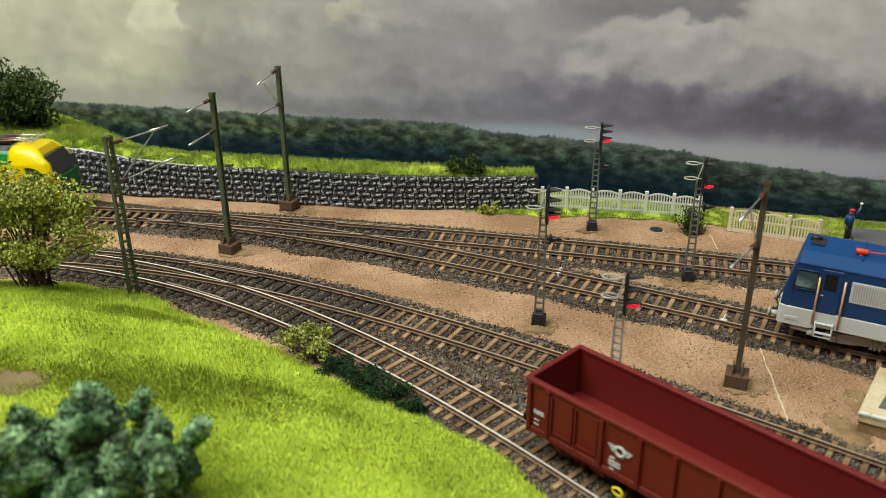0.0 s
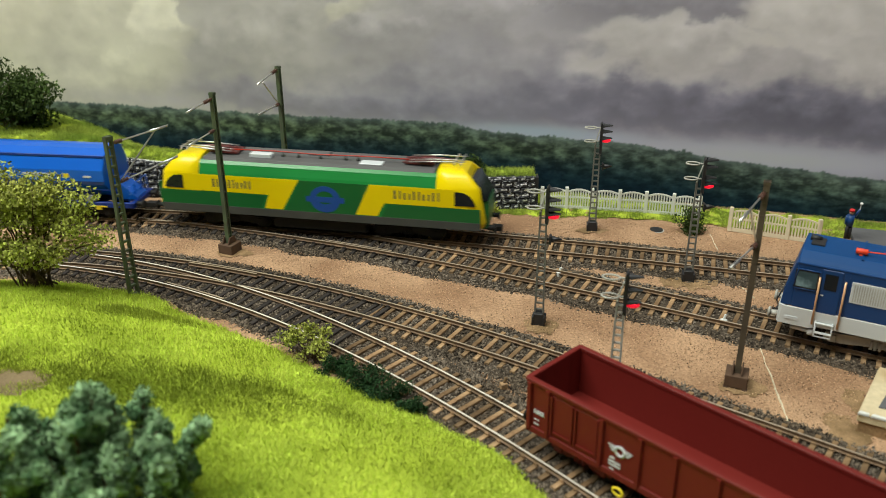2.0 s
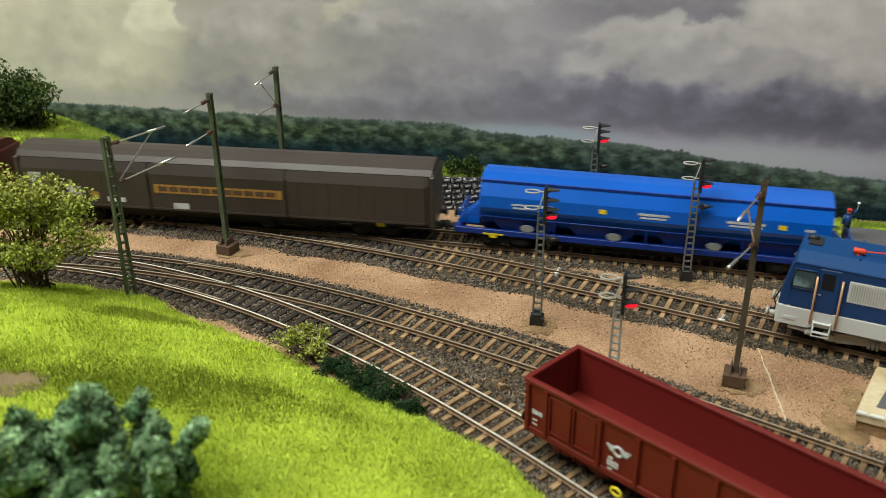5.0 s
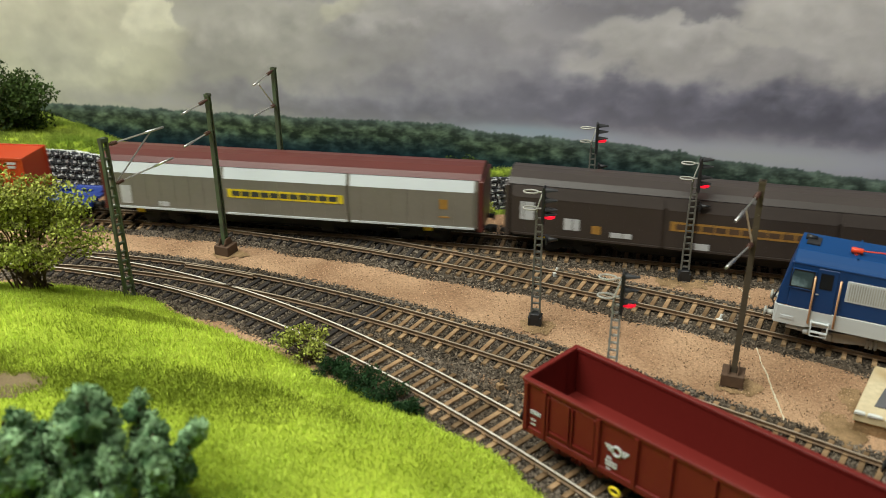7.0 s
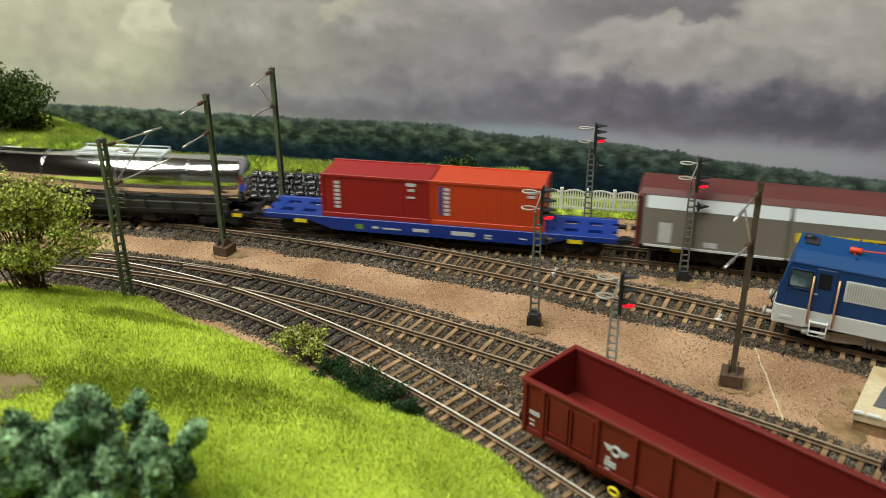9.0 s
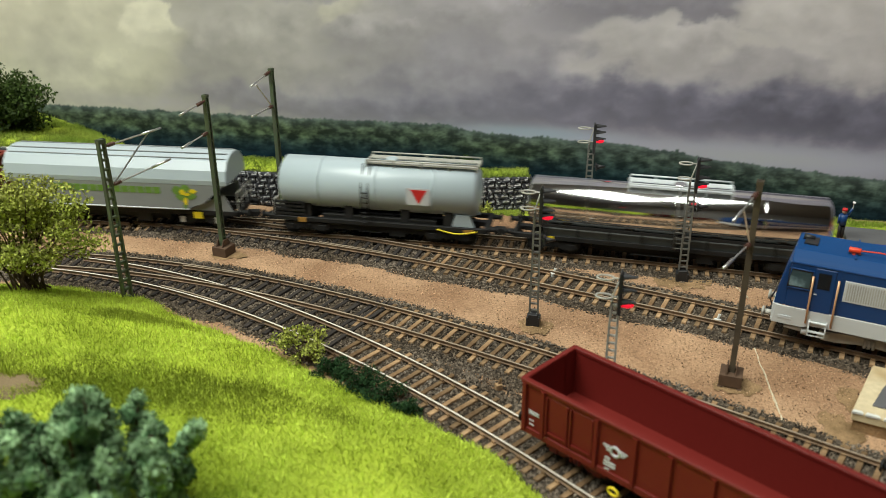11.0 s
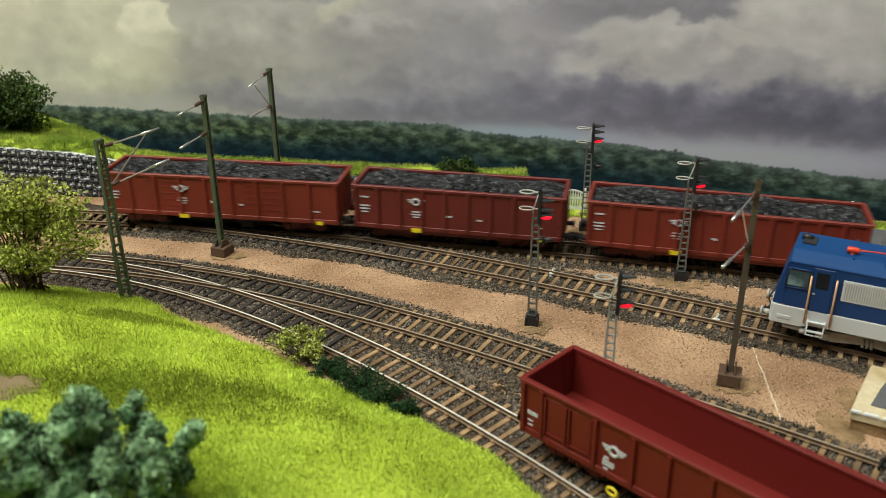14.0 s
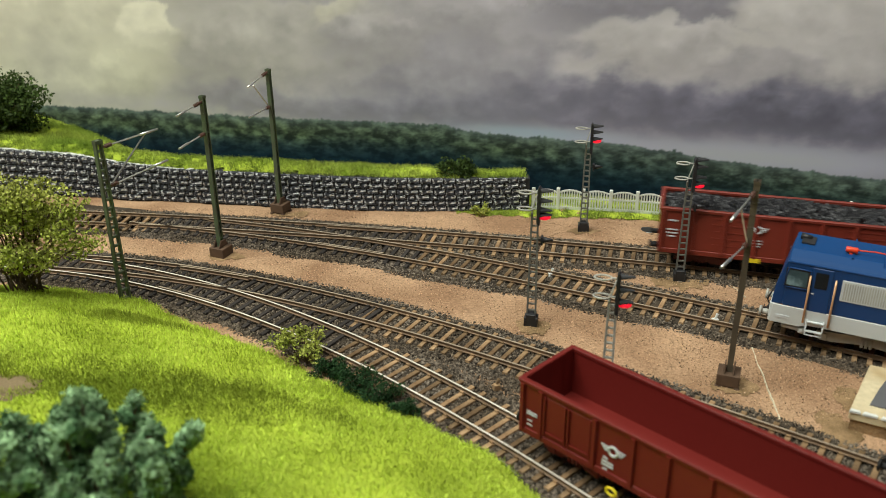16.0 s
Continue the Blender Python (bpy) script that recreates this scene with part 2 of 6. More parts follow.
def mesh_of(name, bm, mats, bevel=0.0):
    finish(bm, bevel)
    me = bpy.data.meshes.new(name)
    bm.to_mesh(me)
    bm.free()
    for m in mats if isinstance(mats, (list, tuple)) else [mats]:
        me.materials.append(m)
    return me


def part(name, bm, mats, parent=None, label="", bevel=0.0):
    ob = new(name, mesh_of(name, bm, mats, bevel))
    ob.parent = parent
    return tagged(ob, label)


def soup(name, verts, faces, material, parent=None, smooth=False):
    """A mesh from numpy arrays in millimetres; faces all of one size."""
    me = bpy.data.meshes.new(name)
    me.from_pydata((np.asarray(verts) * K).tolist(), [], np.asarray(faces).tolist())
    me.materials.append(material)
    if smooth:
        me.polygons.foreach_set("use_smooth", [True] * len(me.polygons))
    ob = new(name, me)
    ob.parent = parent
    return ob


def thing(name, x, y, z, rz=0, label="", category="", group="", kind=""):
    ob = new(name)
    ob.empty_display_size = 0.01
    ob.matrix_world = pose(x * K, y * K, z * K, 0, 0, rz)
    return tagged(ob, label, category, group, kind)


# ---- the four tracks: centre lines y(x) ----
LINES = {"a": (-1.8171e-4, -0.22415, 497.18), "b": (6.6576e-7, -4.3764e-4, -0.45362, 468.54),
         "c": (1.0881e-6, -6.9604e-4, -0.60459, 382.69), "d": (5.0541e-7, -1.53739e-3, -0.98346, 329.67)}
SPAN = {"a": (-260, 260), "b": (-150, 210), "c": (-265, 170), "d": (-265, 60)}


def line(k, x):
    """Point and slope of a centre line; straight on beyond its measured span."""
    c = LINES[k]
    x0 = min(max(x, SPAN[k][0]), SPAN[k][1])
    y, m = float(np.polyval(c, x0)), float(np.polyval(np.polyder(np.array(c)), x0))
    return y + m * (x - x0), m


def table(k, x0, x1, step=1.0):
    """x, y, slope and length along the line, counted from x = 0."""
    xs = np.arange(x0, x1 + step, step)
    ym = np.array([line(k, x) for x in xs])
    s = np.r_[0, np.cumsum(np.hypot(np.diff(xs), np.diff(ym[:, 0])))]
    return xs, ym[:, 0], ym[:, 1], s - np.interp(0, xs, s)


TRACK_A = table("a", -2900, 2900)


def on_a(s):
    xs, ys, ms, ss = TRACK_A
    return Vector((np.interp(s, ss, xs), np.interp(s, ss, ys), 0))


# ---- setting ----
# room shell out of view, added to shape the bounced light
room = tagged(new("room"), "added unseen room shell with boarded floor", "room", kind="structure")
for nm, b, m in (("wall_north", (-3100, 3100, 2400, 2500, -1000, 1500), M_WALLPAINT), ("wall_south", (-3100, 3100, -1600, -1500, -1000, 1500), M_WALLPAINT),
                 ("wall_west", (-3200, -3100, -1600, 2500, -1000, 1500), M_WALLPAINT), ("wall_east", (3100, 3200, -1600, 2500, -1000, 1500), M_WALLPAINT),
                 ("floor", (-3100, 3100, -1500, 2400, -1040, -1000), M_FLOOR), ("ceiling", (-3200, 3200, -1600, 2500, 1500, 1560), M_WALLPAINT)):
    bm = bmesh.new()
    box(bm, *b)
    tagged(part(nm, bm, m), "plain surface of the added unseen room" if nm != "floor" else "brown boarded floor of the added unseen room", nm.split("_")[0], kind="structure")
bpy.data.objects.remove(room)

# ground sheet of the layout
def ground_z(x, y):
    if abs(x) >= 420 or not 180 < y < 650:
        return -4.4
    return -4.4 + 1.1 * noise.noise((x / 31, y / 31, 0)) + 0.5 * noise.noise((x / 9, y / 9, 3))


bm = bmesh.new()
xs = [-3000, -1500, -700] + list(range(-420, 421, 6)) + [700, 1500, 3000]
ys = [-60, 60] + list(range(180, 661, 6)) + [760, 1000, 1300]
grid = [[bm.verts.new((x, y, ground_z(x, y))) for y in ys] for x in xs]
for i in range(len(xs) - 1):
    for j in range(len(ys) - 1):
        bm.faces.new((grid[i][j], grid[i + 1][j], grid[i + 1][j + 1], grid[i][j + 1])).smooth = True
ground = tagged(part("ground", bm, M_SAND), "sandy tan model ground with fine grit", "ground", kind="structure")
bm = bmesh.new()
box(bm, -3000, 3000, -60, 1300, -40, -7)
tagged(part("layout_board", bm, M_FLOOR), "wooden baseboard under the model landscape", "board", kind="structure")


# backdrop: one printed board with forest and storm clouds
def backdrop_colours(u, z):
    """The printed picture, for arrays of places: u along the board, z up, in millimetres."""
    def fract(su, sz, off, h, octaves):
        return np.array([noise.fractal((a / su, b / sz, off), h, 2.0, octaves) for a, b in zip(u, z)])

    n1, n2, n3, n4 = fract(62, 40, 1.7, 1.0, 5), fract(20, 15, 9.1, 0.9, 5), fract(150, 90, 4.4, 1.0, 2), fract(9.5, 5.0, 2.2, 0.7, 5)
    n5 = np.array([noise.noise((a / 2.2, b / 1.8, 8)) for a, b in zip(u, z)])
    edge = np.interp(u, (-400, -100, 0, 40, 130, 190, 300), (31, 36.5, 40, 35.5, 35.5, 29, 23.5))
    edge = edge + np.array([1.6 * noise.noise((a / 14, 0, 0)) + 2.2 * abs(noise.noise((a / 4.2, 5, 0))) + 1.6 * abs(noise.noise((a / 1.7, 7, 0))) - 0.8 for a in u])
    h = z - edge

    def blob(cx, cz, rx, rz):
        return np.exp(-((u - cx) / rx) ** 2 - ((z - cz) / rz) ** 2)

    # clouds: along, up, half width, half height, brightness, warmth; each has a crisp upper and a soft lower edge
    puffs = [(-283, 86, 104, 48, 0.80, 1.00), (-331, 52, 72, 22, 0.79, 0.90), (-212, 101, 24, 18, 0.90, 0.90), (-250, 66, 36, 22, 0.85, 1.00), (-149, 71, 47, 27, 0.66, 0.35), (-108, 96, 76, 26, 0.72, 0.40), (-57, 113, 28, 13, 0.79, 0.80), (-57, 101, 24, 11, 0.64, 0.10), (-9, 98, 60, 33, 0.69, 0.05), (45, 86, 56, 26, 0.66, -0.30), (51, 116, 52, 20, 0.70, -0.10), (14, 68, 60, 15, 0.62, -0.30), (148, 125, 76, 18, 0.57, -0.35), (147, 98, 60, 23, 0.80, 0.25), (120, 95, 24, 18, 0.76, 0.15), (184, 95, 40, 18, 0.74, 0.10), (238, 116, 56, 35, 0.82, 0.35), (261, 93, 36, 22, 0.77, 0.20), (214, 90, 36, 15, 0.70, 0.00), (-68, 48, 76, 11, 0.56, -0.60), (-142, 50, 56, 10, 0.60, -0.30), (26, 51, 68, 11, 0.55, -0.70), (90, 62, 64, 15, 0.57, -0.70), (162, 60, 88, 15, 0.50, -0.90), (237, 65, 80, 15, 0.48, -0.90), (273, 60, 48, 13, 0.46, -0.90)]
    v, warm = 0.70 + 0.05 * np.tanh((-u - 150) / 100), 0.1 + 0.6 * np.tanh((-u - 100) / 120)
    wu, wz = u + 12 * n1 + 9 * n2, z + 8 * n2 + 5 * n1
    r = random.Random(21)
    for cx, cz, rx, rz, val, w in puffs:
        q = 1 - ((wu - cx) / rx) ** 2 - ((wz - cz) / rz) ** 2
        m = (0.5 + 0.5 * np.tanh(q * (np.where(wz > cz, 6.0, 2.0) if cz > 66 else 1.1))) * 0.85
        lit = val + 0.05 * np.clip((wz - cz) / rz, -1.2, 1.0)
        v, warm = v + m * (lit - v), warm + m * (w - warm)
    for _ in range(60):
        cx, cz, rx = r.uniform(-420, 340), r.uniform(52, 150), r.uniform(10, 30)
        rz = rx * r.uniform(0.35, 0.6)
        q = 1 - ((wu - cx) / rx) ** 2 - ((wz - cz) / rz) ** 2
        m = (0.5 + 0.5 * np.tanh(q * np.where(wz > cz, 6.0, 1.2))) * 0.5
        v = v + m * (r.uniform(-0.03, 0.03) + 0.05 * np.clip((wz - cz) / rz, -1.0, 1.0))
    v += 0.04 * n2 + 0.02 * n3 + 0.03 * n1
    pale = np.clip(blob(70, 36, 48, 5) + blob(210, 32, 95, 8) + 0.5 * blob(-240, 40, 70, 7), 0, 0.95)
    v = np.clip(v + pale * (0.74 - v), 0.30, 0.95)
    warm = np.clip(warm - 0.8 * pale, -1, 1)[:, None]
    sky = v[:, None] * (np.array((0.985, 0.958, 0.995)) + np.clip(warm, 0, 1) * np.array((0.02, 0.025, -0.09)) + np.clip(-warm, 0, 1) * np.array((-0.03, -0.02, 0.09)))

    def mixed(c, other, k):
        return c + (np.asarray(other) - c) * k[:, None]
    sky = mixed(sky, (0.62, 0.70, 0.76), np.clip(0.75 * blob(70, 38, 45, 5), 0, 0.7))
    sky = mixed(sky, (0.70, 0.71, 0.74), np.clip(0.8 * blob(210, 33, 95, 8), 0, 0.8))
    # forest
    d = np.clip(-h, 0, None)
    crown = np.clip(0.58 + 1.0 * n4 + 0.25 * n5, 0.08, 1.7)
    depth = np.clip(d / 30, 0, 1)
    f = mixed(np.tile((0.315, 0.355, 0.315), (len(u), 1)), (0.14, 0.205, 0.225), depth) * (0.55 + 0.62 * crown)[:, None]
    glade = np.clip(0.5 + 0.5 * np.tanh((60 - u) / 80) + 0.5 * n1, 0, 1)
    f = mixed(f, np.array((0.38, 0.43, 0.26)) * (0.35 + 0.75 * crown)[:, None], 0.5 * glade * np.exp(-((d - 11) / 8) ** 2))
    f = mixed(f, (0.43, 0.50, 0.52), 0.55 * np.exp(-d / 4.5))
    f = mixed(f, (0.06, 0.13, 0.19), 0.6 * depth * depth)
    k = np.clip((h + 0.5) / 1.0, 0, 1)
    c = np.clip(f, 0.01, 1) ** 2.1 * (1 - k)[:, None] + np.clip(sky, 0, 1) ** 2.2 * k[:, None]
    return np.c_[c, np.ones(len(u))]


def backdrop():
    m = bpy.data.materials.new("printed_backdrop")
    m.use_nodes = True
    nt = m.node_tree
    a = nt.nodes.new("ShaderNodeVertexColor")
    a.layer_name = "print"
    b = nt.nodes["Principled BSDF"]
    b.inputs["Roughness"].default_value = 0.9
    b.inputs["Specular IOR Level"].default_value = 0.1
    nt.links.new(a.outputs[0], b.inputs["Base Color"])
    us, zs = np.linspace(-480, 400, 800), np.r_[np.linspace(-20, 50, 120), np.linspace(51.2, 170, 85), np.linspace(176, 260, 12)]
    slope = -0.2936
    verts = [(u, 607 + slope * u, z) for u in us for z in zs]
    nz = len(zs)
    faces = [(i * nz + j, (i + 1) * nz + j, (i + 1) * nz + j + 1, i * nz + j + 1) for i in range(len(us) - 1) for j in range(nz - 1)]
    ob = soup("backdrop", verts, faces, m)
    col = ob.data.color_attributes.new("print", "FLOAT_COLOR", "POINT")
    col.data.foreach_set("color", backdrop_colours(np.repeat(us, len(zs)), np.tile(zs, len(us))).astype(np.float32).ravel())
    tagged(ob, "printed backdrop of wooded hills under storm clouds", "backdrop", kind="structure")
    bm = bmesh.new()
    prism(bm, [(-480, 751), (400, 492.6), (400, 497), (-480, 755)], -20, 260, axis="z")
    tagged(part("backdrop_board", bm, M_WALLPAINT), "plain board that carries the printed backdrop", "board", kind="structure")


backdrop()


# ---- tracks ----
def sweep_rail(name, k, off, x0, x1, parent, top):
    pts = []
    for x in np.arange(x0, x1 + 0.1, 6.0):
        y, m = line(k, x)
        n = Vector((-m, 1, 0)).normalized()
        pts.append((Vector((x, y, 0)) + off * n, n))
    bm = bmesh.new()
    prof = ((-0.95, -2.1), (-0.95, -1.75), (-0.3, -1.5), (-0.3, -0.65), (-0.48, -0.5), (-0.48, 0), (0.48, 0), (0.48, -0.5), (0.3, -0.65), (0.3, -1.5), (0.95, -1.75), (0.95, -2.1))
    vs = [[bm.verts.new(p + n * u + Vector((0, 0, z))) for u, z in prof] for p, n in pts]
    for a, b in zip(vs, vs[1:]):
        for i in range(12):
            f = bm.faces.new((a[i], b[i], b[(i + 1) % 12], a[(i + 1) % 12]))
            f.material_index = 1 if i == 5 else 0
    return part(name, bm, [M_RAIL, top], parent)


def sleeper_mesh(name, material, length, chairs):
    bm = bmesh.new()
    h = length / 2
    prism(bm, [(-1.2, -4.2), (1.2, -4.2), (1.2, -2.35), (1.0, -2.1), (-1.0, -2.1), (-1.2, -2.35)], -h, h, axis="x")
    for c in chairs:
        box(bm, c - 1.75, c - 0.75, -0.9, 0.9, -2.15, -1.35)
        box(bm, c + 0.75, c + 1.75, -0.9, 0.9, -2.15, -1.35)
    return mesh_of(name, bm, material)


BROWN = sleeper_mesh("sleeper", M_SLEEPER, 30, (-8.7, 8.7))
DARK = {}


def lay_sleepers(parent, k, x0, x1, dark=None):
    """Sleepers at 6.8 mm; where another line runs alongside, long dark turnout timbers reach under both."""
    xs, ys, ms, ss = table(k, x0, x1, 0.5)
    for i, s in enumerate(np.arange(ss[0], ss[-1], 6.8)):
        x, y, m = (float(np.interp(s, ss, a)) for a in (xs, ys, ms))
        me, gap = BROWN, 0.0
        if dark and dark[1] < x < dark[2]:
            y2, m2 = line(dark[0], x)
            gap = (y2 - y) / math.hypot(1, m)
            if abs(gap) > 34:
                gap = 0.0
            y, m = y + gap * math.hypot(1, m) / 2, (m + m2) / 2
            key = round(abs(gap) / 2) * 2
            if key not in DARK:
                g = key / 2
                DARK[key] = sleeper_mesh("sleeper", M_DARKSLEEPER, 30 + key, (-8.7 - g, 8.7 + g))
            me = DARK[key]
        ob = new("sleeper", me)
        ob.parent = parent
        ob.matrix_local = pose(x * K, y * K, random.uniform(-0.1, 0.05) * K, 0, 0, math.degrees(math.atan(m)) + 90 + random.uniform(-1.2, 1.2))


TRACKS = {}
for k, nm, x0, x1, near0, far0, top in (("a", "rear", -420, 420, -190, -420, M_RAILTOP), ("b", "middle", -196, 330, -196, -150, M_RAILTOP),
                                        ("c", "front", -420, 250, -222, -420, M_RAILTOP), ("d", "siding", -420, 190, -420, -212, M_BRIGHT)):
    t = thing("track", 0, 0, 0, 0, {"a": "model railway track with brown sleepers and worn rails", "b": "diverging model track with brown sleepers",
                                   "c": "curved model track with brown sleepers and rusty rails", "d": "curved model track with bright polished rails"}[k], "track", "railway tracks", "structure")
    TRACKS[k] = t
    sweep_rail("rail", k, -8.7, near0, x1, t, top)
    sweep_rail("rail", k, 8.7, far0, x1, t, top)
sweep_rail("rail", "a", -8.7, -420, -196, TRACKS["a"], M_RAILTOP)
# the rear line runs on beyond the scenery in both directions
for x0, x1 in ((-2700, -420), (420, 2600)):
    for off in (-8.7, 8.7):
        sweep_rail("rail", "a", off, x0, x1, TRACKS["a"], M_RAILTOP)
    bm = bmesh.new()
    for x in np.arange(x0, x1, 6.6):
        y, m = line("a", x)
        q, n = Vector((1, m, 0)).normalized(), Vector((-m, 1, 0)).normalized()
        c = Vector((x, y, 0))
        lo = [c + q * a + n * b + Vector((0, 0, -3.4)) for a, b in ((-1.2, -15), (1.2, -15), (1.2, 15), (-1.2, 15))]
        vs = [bm.verts.new(p) for p in lo] + [bm.verts.new(p + Vector((0, 0, 1.3))) for p in lo]
        for f in ((4, 5, 6, 7), (0, 1, 5, 4), (1, 2, 6, 5), (2, 3, 7, 6), (3, 0, 4, 7)):
            bm.faces.new([vs[i] for i in f])
    tagged(part("sleeper_row", bm, M_SLEEPER, TRACKS["a"]), kind="stuff")
lay_sleepers(TRACKS["a"], "a", -420, -182)
lay_sleepers(TRACKS["a"], "a", -182, -8, ("b", -190, -8))
lay_sleepers(TRACKS["a"], "a", -8, 420)
lay_sleepers(TRACKS["b"], "b", -8, 300)
lay_sleepers(TRACKS["c"], "c", -330, -228)
lay_sleepers(TRACKS["c"], "c", -228, -36, ("d", -228, -36))
lay_sleepers(TRACKS["c"], "c", -36, 230)
lay_sleepers(TRACKS["d"], "d", -44, 150)

# guard rails and frog wings of the two turnouts
for k, off, x0, x1 in (("a", 6.9, -70, -20), ("b", -6.9, -70, -25), ("c", 6.9, -150, -105), ("d", -6.9, -150, -110)):
    sweep_rail("guard_rail", k, off, x0, x1, TRACKS[k], M_RAILTOP)

# ballast bed and stones
STONE = np.array([(1, 0, 0), (-1, 0, 0), (0, 1, 0), (0, -1, 0), (0, 0, 1), (0, 0, -1)], float)
STONEF = np.array([(0, 2, 4), (2, 1, 4), (1, 3, 4), (3, 0, 4), (2, 0, 5), (1, 2, 5), (3, 1, 5), (0, 3, 5)])
rng = np.random.default_rng(5)


def stones(name, pts, r0, r1, material):
    n = len(pts)
    v = STONE[None] * rng.uniform(0.6, 1.25, (n, 6, 1)) * rng.uniform(r0, r1, (n, 1, 1)) * rng.uniform(0.6, 1.2, (n, 1, 3))
    q = rng.normal(size=(n, 4))
    q /= np.linalg.norm(q, axis=1)[:, None]
    w, x, y, z = q.T
    R = np.array([[1 - 2 * (y * y + z * z), 2 * (x * y - z * w), 2 * (x * z + y * w)], [2 * (x * y + z * w), 1 - 2 * (x * x + z * z), 2 * (y * z - x * w)],
                  [2 * (x * z - y * w), 2 * (y * z + x * w), 1 - 2 * (x * x + y * y)]]).transpose(2, 0, 1)
    v = np.einsum("nij,nkj->nki", R, v) + np.asarray(pts)[:, None, :]
    f = STONEF[None] + (np.arange(n) * 6)[:, None, None]
    return soup(name, v.reshape(-1, 3), f.reshape(-1, 3), material)


allpts = []
for k, x0, x1, n in (("a", -330, 330, 30000), ("b", -190, 300, 24000), ("c", -330, 215, 29000), ("d", -330, 140, 29000)):
    bm = bmesh.new()
    vs = []
    for x in np.arange(x0 - 60 if k != "a" else -2700, x1 + 60 if k != "a" else 2600, 8.0):
        y, m = line(k, x)
        nn = Vector((-m, 1, 0)).normalized()
        vs.append([bm.verts.new(Vector((x, y, 0)) + nn * u + Vector((0, 0, z))) for u, z in ((-24, -5.2), (-17, -3.4), (17, -3.4), (24, -5.2))])
    for a, b in zip(vs, vs[1:]):
        for i in range(3):
            bm.faces.new((a[i], b[i], b[i + 1], a[i + 1]))
    part("ballast_bed", bm, M_BED, TRACKS[k])
    xs, ys, ms, ss = table(k, x0, x1)
    s = rng.uniform(ss[0], ss[-1], n)
    u = np.clip(rng.normal(0, 1, n), -2, 2) * 2 + rng.uniform(-22, 22, n)
    ph = np.mod(s - ss[0], 6.8)
    keep = (np.abs(u) > 14.5) | ((ph > 1.6) & (ph < 5.2)) | (rng.uniform(0, 1, n) < 0.25)
    s, u = s[keep], u[keep]
    x, y, m = (np.interp(s, ss, a) for a in (xs, ys, ms))
    L = np.hypot(1, m)
    z = np.where(np.abs(u) < 17, -3.2, -3.2 - (np.abs(u) - 17) * 0.22) + rng.uniform(-0.35, 0.25, len(s))
    allpts.append(np.c_[x - m / L * u, y + u / L, z])
# loose ballast spread between the two front tracks
fx = rng.uniform(-40, 75, 7000)
fy = np.array([line("d", x)[0] + (line("c", x)[0] - line("d", x)[0]) * f for x, f in zip(fx, rng.uniform(0.2, 0.8, 7000))])
fk = np.array([noise.noise((x / 14, y / 14, 5)) for x, y in zip(fx, fy)]) > rng.uniform(-0.9, 0.5, 7000)
allpts.append(np.c_[fx, fy, rng.uniform(-4.5, -3.6, 7000)][fk])
tagged(stones("ballast_stones", np.vstack(allpts), 0.55, 1.05, M_STONE), "loose dark grey-brown ballast stones", "ballast", kind="stuff")
n = 100000
gx, gy = rng.uniform(-330, 300, n), rng.uniform(270, 560, n)
tagged(stones("sand_grains", np.c_[gx, gy, rng.uniform(-4.4, -3.7, n)], 0.17, 0.4, M_GRAIN), "fine light sand grains", "grit", kind="stuff")


# ---- retaining wall of rough blocks ----
def wall_y(x):
    return float(np.interp(x, (-420, -257, -221, -151, -71, -32, 18, 64), (617, 588, 579, 569, 556, 551, 548, 549)))


def wall_top(x):
    return float(np.interp(x, (-420, -250, -215, -180, 64), (32, 27, 23.5, 20.2, 19.2)))


wall = thing("retaining_wall", 0, 0, 0, 0, "dark grey block retaining wall with white dry-brushed highlights", "wall", kind="structure")
bm = bmesh.new()
wx = list(range(-420, 65, 11))
ring = []
for x in wx:
    y, z = wall_y(x), wall_top(x) - 0.7
    ring.append([bm.verts.new(p) for p in ((x, y, -5), (x, y, z), (x, y + 6, z), (x, y + 6, -5))])
for a, b in zip(ring, ring[1:]):
    for i in range(4):
        bm.faces.new((a[i], b[i], b[(i + 1) % 4], a[(i + 1) % 4]))
bm.faces.new(ring[-1])
part("wall_core", bm, M_JOINT, wall)


def block_mesh(w, h, seed):
    r = random.Random(seed)
    bm = bmesh.new()
    back = [bm.verts.new((sx * w / 2, 0.6, sz * h / 2)) for sx, sz in ((-1, -1), (1, -1), (1, 1), (-1, 1))]
    nx, nz = 4, 2
    g = [[bm.verts.new((-w / 2 + 0.35 + (w - 0.7) * i / nx, -0.7 - r.uniform(0, 0.75), (-h / 2 + 0.25 + (h - 0.5) * j / nz) + r.uniform(-0.12, 0.12))) for j in range(nz + 1)] for i in range(nx + 1)]
    for i in range(nx):
        for j in range(nz):
            bm.faces.new((g[i][j], g[i + 1][j], g[i + 1][j + 1], g[i][j + 1]))
    bm.faces.new([back[0], back[1]] + [g[i][0] for i in range(nx, -1, -1)])
    bm.faces.new([back[2], back[3]] + [g[i][nz] for i in range(nx + 1)])
    bm.faces.new([back[1], back[2]] + [g[nx][j] for j in range(nz, -1, -1)])
    bm.faces.new([back[3], back[0]] + [g[0][j] for j in range(nz + 1)])
    return mesh_of("stone_block", bm, M_BLOCK)


